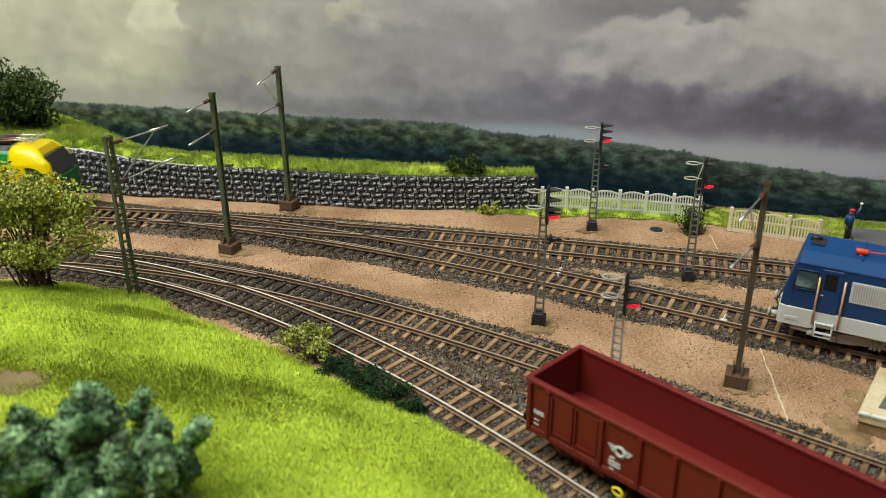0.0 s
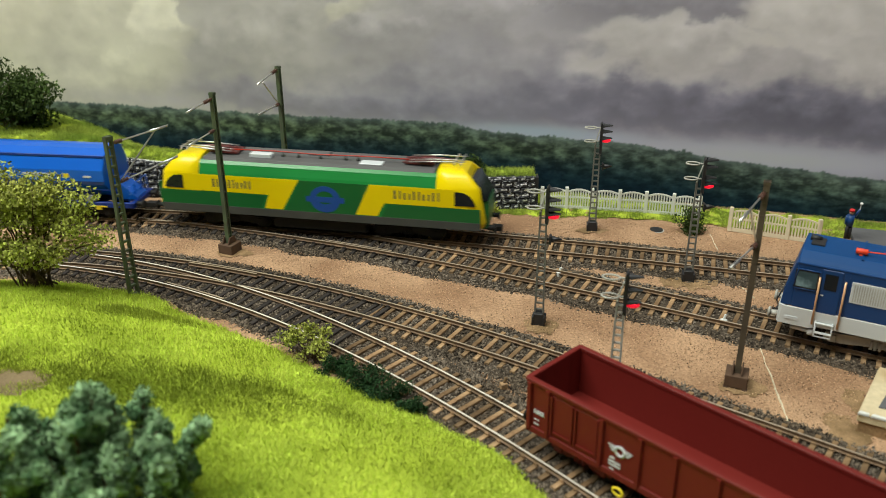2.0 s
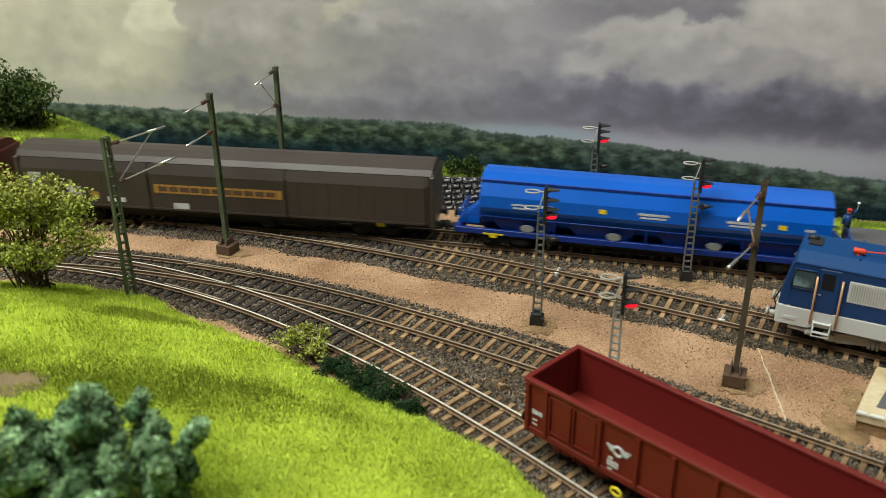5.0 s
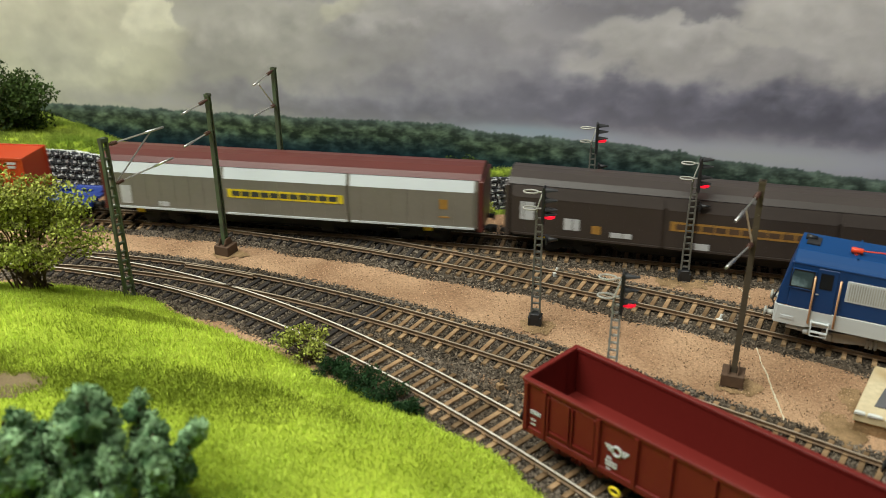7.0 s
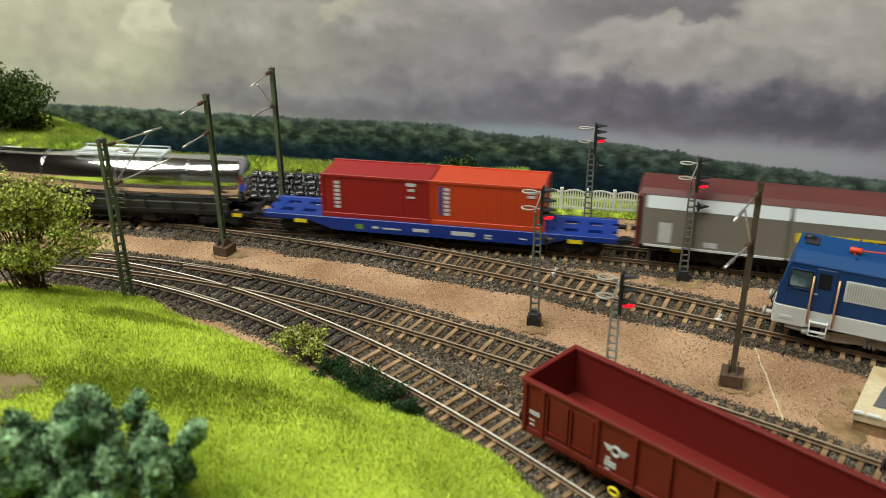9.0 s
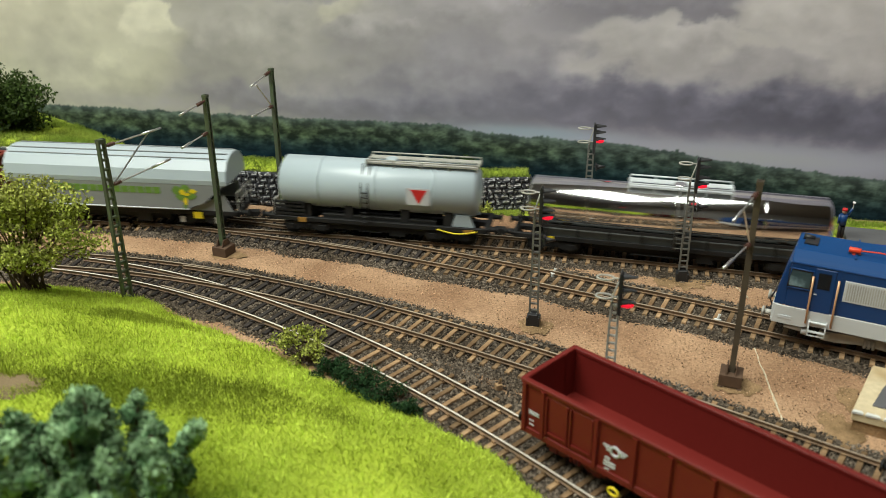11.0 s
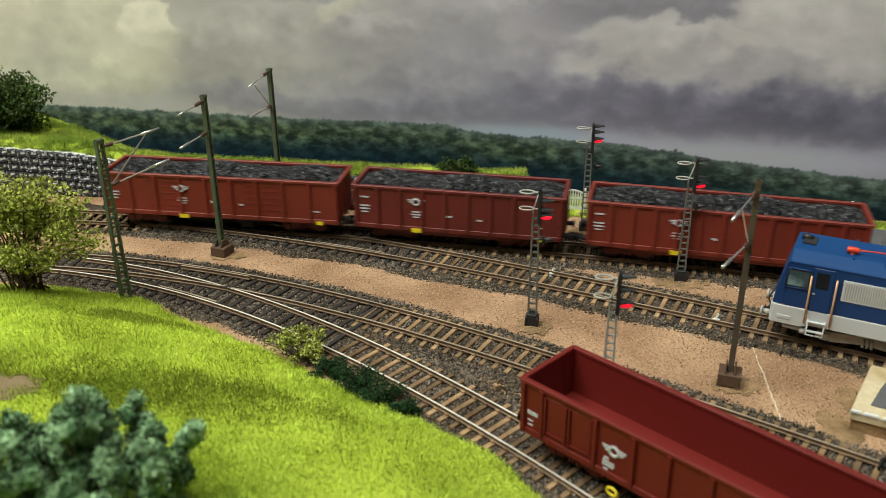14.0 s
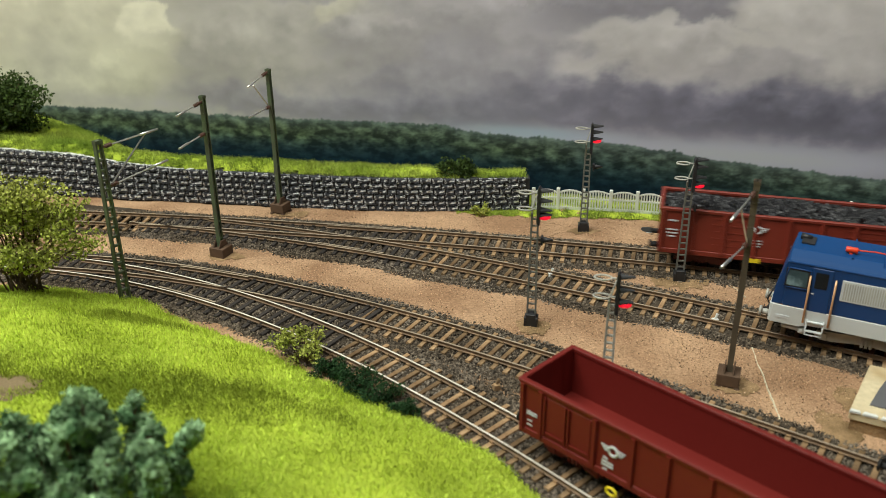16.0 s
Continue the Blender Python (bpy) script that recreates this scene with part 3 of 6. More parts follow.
BLOCKS = {w: [block_mesh(w - 0.8, 3.35, w * 10 + i) for i in range(4)] for w in (5, 6, 8, 10)}
wr = random.Random(3)
for row in range(6):
    x = -352 + wr.uniform(0, 6)
    while x < 60:
        w = wr.choice((5, 6, 8, 8, 8, 10))
        if x + w > 64.5:
            w = 5
        xm = x + w / 2
        pitch = (wall_top(xm) + 4.0) / 6
        z = -3.9 + (row + 0.5) * pitch
        if x + w < 65.5:
            ob = new("stone_block", wr.choice(BLOCKS[w]))
            ob.parent = wall
            ang = math.degrees(math.atan2(wall_y(xm + 4) - wall_y(xm - 4), 8))
            ob.matrix_local = pose(xm * K, (wall_y(xm) - 0.1) * K, (z + 0.25 * math.sin(x / 40)) * K, 0, 0, ang) @ Matrix.Diagonal((1, 1, pitch / 4.0, 1))
        x += w


# ---- grass banks ----
def heightfield(name, x0, x1, y0, y1, step, hfun, material):
    xs, ys = np.arange(x0, x1 + step, step), np.arange(y0, y1 + step, step)
    V, F, idx = [], [], {}
    for i, x in enumerate(xs):
        for j, y in enumerate(ys):
            z = hfun(x, y)
            if z is not None:
                idx[i, j] = len(V)
                V.append((x, y, z))
    for i in range(len(xs) - 1):
        for j in range(len(ys) - 1):
            q = [idx.get(k) for k in ((i, j), (i + 1, j), (i + 1, j + 1), (i, j + 1))]
            if None not in q:
                F.append(q)
    return soup(name, V, F, material, smooth=True)


def edge_y(x):
    """The line where the near grass bank meets the ballast."""
    return float(np.interp(x, (-420, -165, -111, -84, -11, 19, 39, 70, 120), (480, 428, 390, 370, 314, 290, 262, 222, 150)))


def hill(x, y):
    d = (edge_y(x) - y) * 0.78
    if d < -4 or y < 20:
        return None
    z = -6.5 + 34 * (1 - math.exp(-max(0, d + 4) / 62)) + 2.2 * noise.noise((x / 38, y / 38, 0)) + 1.0 * noise.noise((x / 13, y / 13, 4))
    return z + 8.5 * math.exp(-((x + 222) / 48) ** 2 - ((y - 392) / 32) ** 2)


tagged(heightfield("grass_bank", -420, 130, 24, 480, 5, hill, M_GRASS), "bright green grassy bank beside the siding", "grass bank", kind="structure")


def mat_edge(x, y):
    z = hill(x, y)
    d = edge_y(x) - y + 1.2 * noise.noise((x / 5, y / 5, 9))
    return None if z is None or not -5 < d < 1.5 else z + 0.5


tagged(heightfield("grass_mat_edge", -30, 60, 240, 330, 1.2, mat_edge, M_MATEDGE), "frayed grey backing along the grass mat's edge", "mat edge", kind="structure")


def earth(x, y):
    z = hill(x, y)
    d = ((x + 181) / 23) ** 2 + ((y - 303) / 12) ** 2 + 0.4 * noise.noise((x / 6, y / 6, 1))
    return None if z is None or d > 1 else z + 0.7 - 0.8 * d


tagged(heightfield("earth_patch", -212, -150, 285, 321, 2, earth, M_DIRT), "bare brown earth patch in the grass", "earth", kind="structure")


def bank(x, y):
    d = y - wall_y(min(x, 60)) - 3
    back = 607 - 0.2936 * x - 1.0
    if d < -1 or y > back or x > 62:
        return None
    top = wall_top(x) - 0.8
    rise = float(np.interp(x, (-420, -300, -250, -200, -120, -40, 0, 30, 62), (4, 2.5, 3, 4.5, 4.5, 3.6, 2.6, 0.3, 0)))
    drop = float(np.interp(x, (-420, -340, -290, -240, -210, 62), (0.0, 0.02, 0.16, 0.4, 0.5, 0.6)))
    return top + rise * (1 - math.exp(-max(0, d) / 8)) - drop * max(0, d - 14) + 0.9 * noise.noise((x / 20, y / 20, 2))


tagged(heightfield("grass_embankment", -420, 66, 546, 740, 4, bank, M_GRASS), "grassy embankment above the retaining wall", "embankment", kind="structure")


def blades(name, pts, length, width, material, lean=0.5):
    """Short grass fibres, one thin triangle each."""
    n = len(pts)
    p = np.asarray(pts)
    a = rng.uniform(0, 2 * np.pi, n)
    l = rng.uniform(0.55, 1.15, n) * length
    w = width * rng.uniform(0.7, 1.3, n)
    b = rng.uniform(0, 2 * np.pi, n)
    t = rng.uniform(0.05, 1, n) * lean
    tip = p + np.c_[np.cos(b) * l * np.sin(t), np.sin(b) * l * np.sin(t), l * np.cos(t)]
    s = np.c_[np.cos(a) * w / 2, np.sin(a) * w / 2, np.zeros(n)]
    v = np.stack([p - s, p + s, tip], 1).reshape(-1, 3)
    return soup(name, v, np.arange(3 * n).reshape(-1, 3), material)


def scatter(n, x0, x1, y0, y1, hfun, clump=0.0):
    out = []
    while len(out) < n:
        x, y = rng.uniform(x0, x1), rng.uniform(y0, y1)
        if clump and noise.noise((x / 9, y / 9, 6)) < rng.uniform(-1, 1) * clump - 0.1:
            continue
        z = hfun(x, y)
        if z is not None:
            out.append((x, y, z - 0.3))
    return out


def hill_grass(x, y):
    z = hill(x, y)
    bare = ((x + 181) / 19) ** 2 + ((y - 303) / 9) ** 2
    return None if z is None or bare < 0.42 + 0.9 * noise.noise((x / 7, y / 7, 1)) else z


def olive(x, y):
    """0 to 1: where darker fibres stand in for shade on the bank."""
    q = ((x + 125) / 85) ** 2 + ((y - 308 + 0.12 * (x + 125)) / 21) ** 2 + 0.9 * noise.noise((x / 22, y / 22, 7))
    q2 = ((x + 150) / 30) ** 2 + ((y - 383) / 8) ** 2 + 0.9 * noise.noise((x / 12, y / 12, 3))
    return max(0.0, min(1.0, 1.25 - min(q, q2)))


def light_grass(x, y):
    return hill_grass(x, y) if rng.uniform() > 0.9 * olive(x, y) else None


def dark_grass(x, y):
    return hill_grass(x, y) if rng.uniform() < olive(x, y) else None


tagged(blades("grass_fibres", scatter(190000, -270, 70, 165, 450, light_grass), 2.7, 0.45, M_BLADE, 1.5), "short bright green static grass fibres", "grass", kind="stuff")
tagged(blades("shade_grass_fibres", scatter(30000, -240, -20, 265, 400, dark_grass), 2.5, 0.45, M_BLADESHADE, 1.5), "darker olive grass fibres, the bank's shade put into colour", "grass", kind="stuff")
tagged(blades("embankment_grass", scatter(85000, -340, 62, 546, 690, bank, 0.5), 3.9, 0.42, M_BLADEB, 1.35), "longer yellow-green grass on the embankment", "grass", kind="stuff")


def strip(x, y):
    """Verge below the fence and behind the platform."""
    lo = float(np.interp(x, (20, 60, 110, 165, 180, 232, 300), (544, 536, 533, 522, 517, 500, 488)))
    return -4.2 if lo + 3 * noise.noise((x / 8, y / 8, 0)) < y < 604 - 0.2936 * x else None


def verge(x, y):
    z = strip(x, y)
    return None if z is None else -3.9 + 0.5 * noise.noise((x / 6, y / 6, 2))


tagged(heightfield("verge", 15, 330, 484, 600, 2, verge, M_GRASS), "green grass verge along the fences", "verge", kind="structure")
tagged(blades("verge_grass", scatter(52000, 15, 330, 480, 600, strip, 0.3), 2.8, 0.42, M_BLADEB, 1.2), "tufted green grass along the white fence", "grass", kind="stuff")


# plaster along the wall's top, and stains in the sand
def plaster(x, y):
    d = y - wall_y(x) - 2.5
    if not -2.2 - 0.8 * noise.noise((x / 7, 0, 3)) < d < 2.0 + 2.2 * noise.noise((x / 9, 2, 3)):
        return None
    return wall_top(x) - 0.3 + 0.5 * noise.noise((x / 4, y / 4, 3))


tagged(heightfield("plaster_edge", -330, -165, 565, 612, 1.5, plaster, M_WHITE), "rough white plaster along the wall top", "plaster", kind="structure")


def stain_patch(cx, cy, rx, ry):
    def z(x, y):
        d = ((x - cx) / rx) ** 2 + ((y - cy) / ry) ** 2 + 0.9 * noise.noise((x / 5, y / 5, cx))
        return None if d > 1 else max(ground_z(x, y), -4.9) + 0.45
    return heightfield("ground_stain", cx - rx * 1.5, cx + rx * 1.5, cy - ry * 1.5, cy + ry * 1.5, 1.0, z, M_STAIN)


for cx, cy, rx, ry in ((50, 392, 9, 9), (138, 440, 17, 10), (135, 334, 12, 8), (-126, 480, 12, 6), (95, 512, 10, 6), (168, 300, 8, 14), (183, 322, 7, 10), (-95, 548, 14, 5)):
    tagged(stain_patch(cx, cy, rx, ry), "dark brown glue stain in the sand", "stain", "ground stains", "structure")



# ---- fences ----
def fence_parts(w, h, material):
    """Meshes of one panel: bottom board, middle rail, arched top rail and ten pickets."""
    def arch(u):
        return h * 0.86 + h * 0.14 * math.sin(math.pi * u)
    out = []
    bm = bmesh.new()
    box(bm, 0, w, -0.4, 0.4, 0, h * 0.16)
    out.append(("bottom_board", mesh_of("bottom_board", bm, material)))
    bm = bmesh.new()
    box(bm, 0, w, -0.45, 0.45, h * 0.55, h * 0.62)
    out.append(("middle_rail", mesh_of("middle_rail", bm, material)))
    bm = bmesh.new()
    n = 10
    lo = [(i / n * w, arch(i / n) - 1.0) for i in range(n + 1)]
    hi = [(i / n * w, arch(i / n)) for i in range(n, -1, -1)]
    prism(bm, lo + hi, -0.45, 0.45, axis="y")
    out.append(("top_rail", mesh_of("top_rail", bm, material)))
    for i in range(n):
        bm = bmesh.new()
        x = (i + 0.5) * w / n
        box(bm, x - 0.42, x + 0.42, -0.3, 0.3, h * 0.1, arch((i + 0.5) / n) - 0.5)
        out.append(("picket", mesh_of("picket", bm, material)))
    return out


def fence(points, h, material, label, lean):
    t = thing("fence", points[0][0], points[0][1], -4.3, 0, label, "fence", "fences")
    w = math.dist(points[0], points[1])
    pieces = fence_parts(w, h * 0.97, material)
    bm = bmesh.new()
    box(bm, -1.15, 1.15, -1.1, 1.1, 0, h + 0.4)
    post = mesh_of("post", bm, material, 0.2)
    for i, (x, y) in enumerate(points):
        ang = 0
        if i + 1 < len(points):
            x2, y2 = points[i + 1]
            ang = math.degrees(math.atan2(y2 - y, x2 - x))
            panel = new("fence_panel")
            panel.empty_display_size = 0.005
            panel.parent = t
            for nm, me in pieces:
                new(nm, me).parent = panel
            panel.matrix_local = pose((x - points[0][0]) * K, (y - points[0][1]) * K, 0, lean, 0, ang) @ Matrix.Diagonal((math.dist((x, y), (x2, y2)) / w, 1, 1, 1))
        ob = new("post", post)
        ob.parent = t
        ob.matrix_local = pose((x - points[0][0]) * K, (y - points[0][1]) * K, 0, lean, 0, ang)


fence([(67, 551), (83.5, 550), (100, 547), (118, 544), (135, 541), (152, 536.5), (168, 532)], 15.2, M_WHITE, "white arched picket fence with square posts", 0)
fence([(182, 511), (197.5, 504), (213.5, 497), (230, 490)], 15.5, M_CREAM, "cream arched picket fence, slightly leaning", -3)


# ---- overhead line masts ----
def mast(x, y, top, rz, material, lattice, base, arm, label):
    t = thing("catenary_mast", x, y, -4.4, rz, label, "mast", "overhead line masts")
    h = top + 4.4
    bm = bmesh.new()
    if lattice:
        for s in (-1, 1):
            b0, b1 = 2.5, 1.6
            prism(bm, [(s * b0 - 0.55, 0), (s * b0 + 0.55, 0), (s * b1 + 0.5, h), (s * b1 - 0.5, h)], -1.2, 1.2, axis="y")
        z, i = 3.0, 0
        while z < h - 3:
            r = 2.5 - 0.9 * z / h
            box(bm, -r, r, -0.8, 0.8, z, z + 1.0)
            z += 5.2
        box(bm, -2.2, 2.2, -1.4, 1.4, h - 2, h)
    else:
        b0, b1 = 1.75, 1.3
        prism(bm, [(-b0, 0), (-b0 + 0.7, 0), (-b1 + 0.7, h), (-b1, h)], -1.3, 1.3, axis="y")
        prism(bm, [(b0 - 0.7, 0), (b0, 0), (b1, h), (b1 - 0.7, h)], -1.3, 1.3, axis="y")
        prism(bm, [(-b0 + 0.6, 0), (b0 - 0.6, 0), (b1 - 0.6, h), (-b1 + 0.6, h)], -0.35, 0.35, axis="y")
        z = 6.0
        while z < h - 3:
            box(bm, -1.5, 1.5, -1.1, 1.1, z, z + 0.6)
            z += 5.5
        box(bm, -b1 - 0.2, b1 + 0.2, -1.5, 1.5, h - 1.4, h)
    part("pole", bm, material, t)
    if base:
        bm = bmesh.new()
        box(bm, -5, 5, -5, 5, 0.8, 6.8)
        for sx in (-1, 1):
            for sy in (-1, 1):
                box(bm, sx * 4.2 - 1.1, sx * 4.2 + 1.1, sy * 4.2 - 1.1, sy * 4.2 + 1.1, -1.0, 0.9)
        for s in (-1, 1):
            prism(bm, [(-4.5, 6.8), (4.5, 6.8), (2.2, 11), (-2.2, 11)], s * 2.0 - 0.4, s * 2.0 + 0.4, axis="y")
        part("base", bm, M_RUSTBASE, t, "brown square mast foot", 0.3)
    # arms: each from a point on the pole to its end, in world directions
    inv = t.matrix_world.inverted()
    for kind, a, b in arm:
        bm = bmesh.new()
        p, q = (inv @ (Vector(v) * K) / K for v in (a, b))
        cyl(bm, p, q, 0.42, 0.42, 6)
        if kind == "tube":
            cyl(bm, p.lerp(q, 0.66), q, 0.75, 0.6, 8)
            ob = part("cantilever", bm, M_STEEL, t, "thin bright metal tube")
            bm = bmesh.new()
            d = (q - p).normalized()
            for i in range(4):
                cyl(bm, p + d * (0.8 + i * 0.9), p + d * (1.4 + i * 0.9), 1.15, 1.15, 8)
            cyl(bm, p - d * 1.2, p + d * 4.4, 0.7, 0.7, 8)
            part("insulator", bm, M_INSUL, ob, "dark brown ribbed insulator")
        else:
            part("brace", bm, M_STEEL, t, "thin bright metal strut")


mast(-168, 423, 88, 56, M_MAST, True, False, (("tube", (-166, 425, 84), (-145, 448, 86)), ("brace", (-150, 443, 85.5), (-166, 425, 63)), ("tube", (-166, 425, 63), (-139, 439, 72))),
     "dark green lattice overhead line mast with bright arms")
mast(-129, 483, 94.5, 66, M_MAST, False, True, (("tube", (-130, 481, 91), (-141, 470, 86.5)), ("tube", (-130, 481, 73), (-138, 457, 72))),
     "dark green overhead line mast on brown foot")
mast(-104, 553, 93, 66, M_MAST, False, True, (("tube", (-105, 551, 91), (-114, 534, 86)), ("brace", (-105, 551, 69), (-111, 537, 86.5)), ("tube", (-105, 551, 69), (-112, 520, 71))),
     "dark green overhead line mast beside the stone wall")
mast(133, 337, 94, 68, M_MASTB, False, True, (("tube", (132, 336, 89), (117, 318, 84)), ("brace", (124, 327, 85.5), (132, 336, 66)), ("tube", (132, 336, 66), (114, 313, 66))),
     "brown-green overhead line mast on square brown foot")


# ---- light signals ----
def signal(x, y, top, rz, light, loops, label, heads, dwarf):
    t = thing("light_signal", x, y, -4.4, rz, label, "signal", "light signals")
    h = top + 4.4
    m = M_SIGNALW if light else M_SIGNAL
    zh = h - 20
    bm = bmesh.new()
    prism(bm, [(-3.3, 0), (3.3, 0), (2.4, 6.6), (-2.4, 6.6)], -2.6, 2.6, axis="y")
    for s in (-1, 1):
        box(bm, s * 2.9 - 0.5, s * 2.9 + 0.5, -3.0, 3.0, 0, 5.0)
    part("foot", bm, M_BLACK, t, "black signal foot", 0.2)
    bm = bmesh.new()
    for s in (-1, 1):
        prism(bm, [(s * 2.1 - 0.45, 6), (s * 2.1 + 0.45, 6), (s * 1.5 + 0.4, zh + 6), (s * 1.5 - 0.4, zh + 6)], -0.7, 0.7, axis="y")
    z = 8.0
    while z < zh + 5:
        box(bm, -1.9, 1.9, -0.5, 0.5, z, z + 0.75)
        z += 3.6
    part("lattice_post", bm, m, t)
    # head: narrow board with hooded lamps facing +x
    bm = bmesh.new()
    prism(bm, [(1.0, zh + 1), (2.6, zh), (2.6, h - 1.5), (1.8, h), (1.0, h - 1.5)], -2.2, 2.2, axis="y")
    hd = part("signal_head", bm, M_BLACK, t, "black signal head", 0.2)
    for i, z in enumerate(heads):
        bm = bmesh.new()
        r = 2.15
        prof = [(r * math.cos(a), r * math.sin(a)) for a in [math.pi * j / 8 for j in range(9)]]
        outer = [(2.6, c, zh + z + s) for c, s in prof] + [(8.4, c * 0.3, zh + z + 0.7 + s * 0.3) for c, s in prof]
        vs = [bm.verts.new(p) for p in outer]
        for j in range(8):
            bm.faces.new((vs[j], vs[j + 1], vs[j + 10], vs[j + 9]))
        bm.faces.new((vs[0], vs[9], vs[17], vs[8]))
        bm.faces.new(vs[9:18])
        part("hood", bm, M_BLACK, hd, "black lamp hood")
    bm = bmesh.new()
    cyl(bm, (2.4, 0, zh + heads[-1]), (4.0, 0, zh + heads[-1]), 1.75, 1.6, 12)
    bmesh.ops.create_uvsphere(bm, u_segments=10, v_segments=6, radius=1.9, matrix=Matrix.Translation((4.6, 0, zh + heads[-1] - 0.4)) @ Matrix.Diagonal((1.7, 1, 0.8, 1)))
    part("red_lamp", bm, M_REDLAMP, hd, "glowing red lamp")
    bm = bmesh.new()
    for i in range(loops):
        z = zh + 16.5 - 8.5 * i
        pts = [(-1.0 - 3.6 + 3.6 * math.cos(a), 2.3 * math.sin(a) - 0.3, z) for a in [2 * math.pi * j / 12 for j in range(13)]]
        tube(bm, pts, 0.45, 5)
        tube(bm, [(-1, 0, z), (1.5, 0, z)], 0.45, 5)
    tube(bm, [(-1.2, 0, zh - 2), (-1.2, 0, zh + 8), (1.0, 0, zh + 16)], 0.4, 5)
    part("guard_hoop", bm, M_SIGNALW, t, "pale grey ladder hoops")
    if dwarf:
        bm = bmesh.new()
        z = zh - 8
        box(bm, 1.5, 4.0, -0.4, 0.4, z - 0.4, z + 0.4)
        prism(bm, [(3.4, z - 2), (4.4, z - 2.6), (4.4, z + 1.6), (3.4, z + 2.2)], -1.8, 1.8, axis="y")
        cyl(bm, (4.4, 0, z), (9.5, 0, z + 0.3), 1.7, 0.35, 10)
        part("repeater_lamp", bm, M_BLACK, t, "small black hooded lamp")
    return t


signal(49, 394, 71.5, -14, False, 2, "grey lattice light signal showing red beside the track", (17, 11.8, 7, 4.6), True)
signal(95, 513, 67, -8, False, 2, "grey lattice light signal showing red near the white fence", (17.2, 13.4, 9.2), True)
signal(138, 442, 68.5, -10, False, 2, "grey lattice light signal showing red on sandy ground", (18, 14, 8, 4.6), True)
signal(73, 318, 63, -16, True, 2, "light grey lattice signal showing red behind the wagon", (17, 11, 5.5), False)


# ---- plants ----
def leaves(name, centres, radius, n, size, material, parent, flat=0.8, seed=1):
    """Clumps of small leaves round the given centres."""
    r = np.random.default_rng(seed)
    c = np.asarray(centres)[r.integers(0, len(centres), n)]
    d = r.normal(size=(n, 3))
    d /= np.linalg.norm(d, axis=1)[:, None]
    p = c + d * (r.uniform(0.35, 1.0, (n, 1)) ** 0.6) * radius * np.array((1, 1, flat))
    a, b = r.normal(size=(n, 3)), r.normal(size=(n, 3))
    a /= np.linalg.norm(a, axis=1)[:, None]
    b -= a * (a * b).sum(1)[:, None]
    b /= np.linalg.norm(b, axis=1)[:, None]
    s = size * r.uniform(0.6, 1.3, (n, 1))
    v = np.stack([p - a * s, p - b * s * 0.55, p + a * s, p + b * s * 0.55], 1).reshape(-1, 3)
    return soup(name, v, np.arange(4 * n).reshape(-1, 4), material, parent)


def bush(x, y, z, w, d, h, n, size, material, label, seed, twigs=12, clump=0.2, low=0.25, category="bush"):
    r = random.Random(seed)
    t = thing("bush", x, y, z, 0, label, category)
    bm = bmesh.new()
    tips = []
    for i in range(twigs):
        a = r.uniform(0, 2 * math.pi)
        q = r.uniform(0.2, 1) ** 0.6
        zz = r.uniform(low, 1) * h
        sh = math.sqrt(max(0.06, 1 - ((zz / h - 0.45) / 0.62) ** 2))
        tip = Vector((math.cos(a) * q * w / 2 * sh, math.sin(a) * q * d / 2 * sh, zz))
        mid = Vector((tip.x * 0.45 + r.uniform(-1, 1), tip.y * 0.45, tip.z * 0.55))
        root = Vector((r.uniform(-0.1, 0.1) * w, r.uniform(-0.16, 0.16) * d, -3.0))
        cyl(bm, root, mid, 0.3 + h * 0.004, 0.2 + h * 0.003, 5)
        cyl(bm, mid, tip, 0.2 + h * 0.003, 0.15, 5)
        tips += [tip, mid.lerp(tip, 0.55)]
        for _ in range(2):
            t2 = mid.lerp(tip, r.uniform(0.3, 0.9)) + Vector((r.uniform(-1, 1), r.uniform(-1, 1), r.uniform(-0.4, 0.8))) * h * 0.16
            cyl(bm, mid.lerp(tip, 0.4), t2, h * 0.007, h * 0.003, 4)
            tips.append(t2)
    part("twig_frame", bm, M_TWIG, t, "thin brown twigs")
    leaves("foliage", tips, clump * h, n, size, material, t, seed=seed)
    return t


bush(-208, 402, 17, 82, 34, 58, 15000, 1.0, M_LEAF, "olive-green airy bush with thin brown twigs", 11, 34, 0.12, 0.3)
bush(-331, 640, 27, 84, 44, 54, 11500, 1.5, M_LEAFDARK, "dense dark green tree on the embankment", 12, 34, 0.2, 0.08, "tree")
bush(16, 556, 17, 30, 14, 13, 2600, 0.9, M_LEAFDARK, "low dark green shrub on the retaining wall", 13, 16, 0.3, 0.1)
bush(156, 509, -4, 17, 12, 15, 1700, 0.8, M_LEAFDARK, "small dark shrub at the fence end", 14, 14, 0.3, 0.1)
bush(-63, 360, -4, 44, 20, 17, 1400, 0.85, M_LEAF, "sparse olive shrub at the bank's edge", 15, 22, 0.17, 0.25)
for i, (x, y, s) in enumerate(((-50, 346, 11), (-38, 335, 13), (-26, 326, 12), (-16, 317, 9))):
    bush(x, y, -4, s * 1.8, s * 1.3, s * 0.8, 2600, 0.6, M_LEAFDEEP, "low deep-green ground shrub along the ballast", 20 + i, 10, 0.4, 0.1)
bush(31, 543, -4, 12, 8, 8, 500, 0.9, M_LEAF, "small grass tuft bush at the wall's foot", 31, 10, 0.3, 0.1)


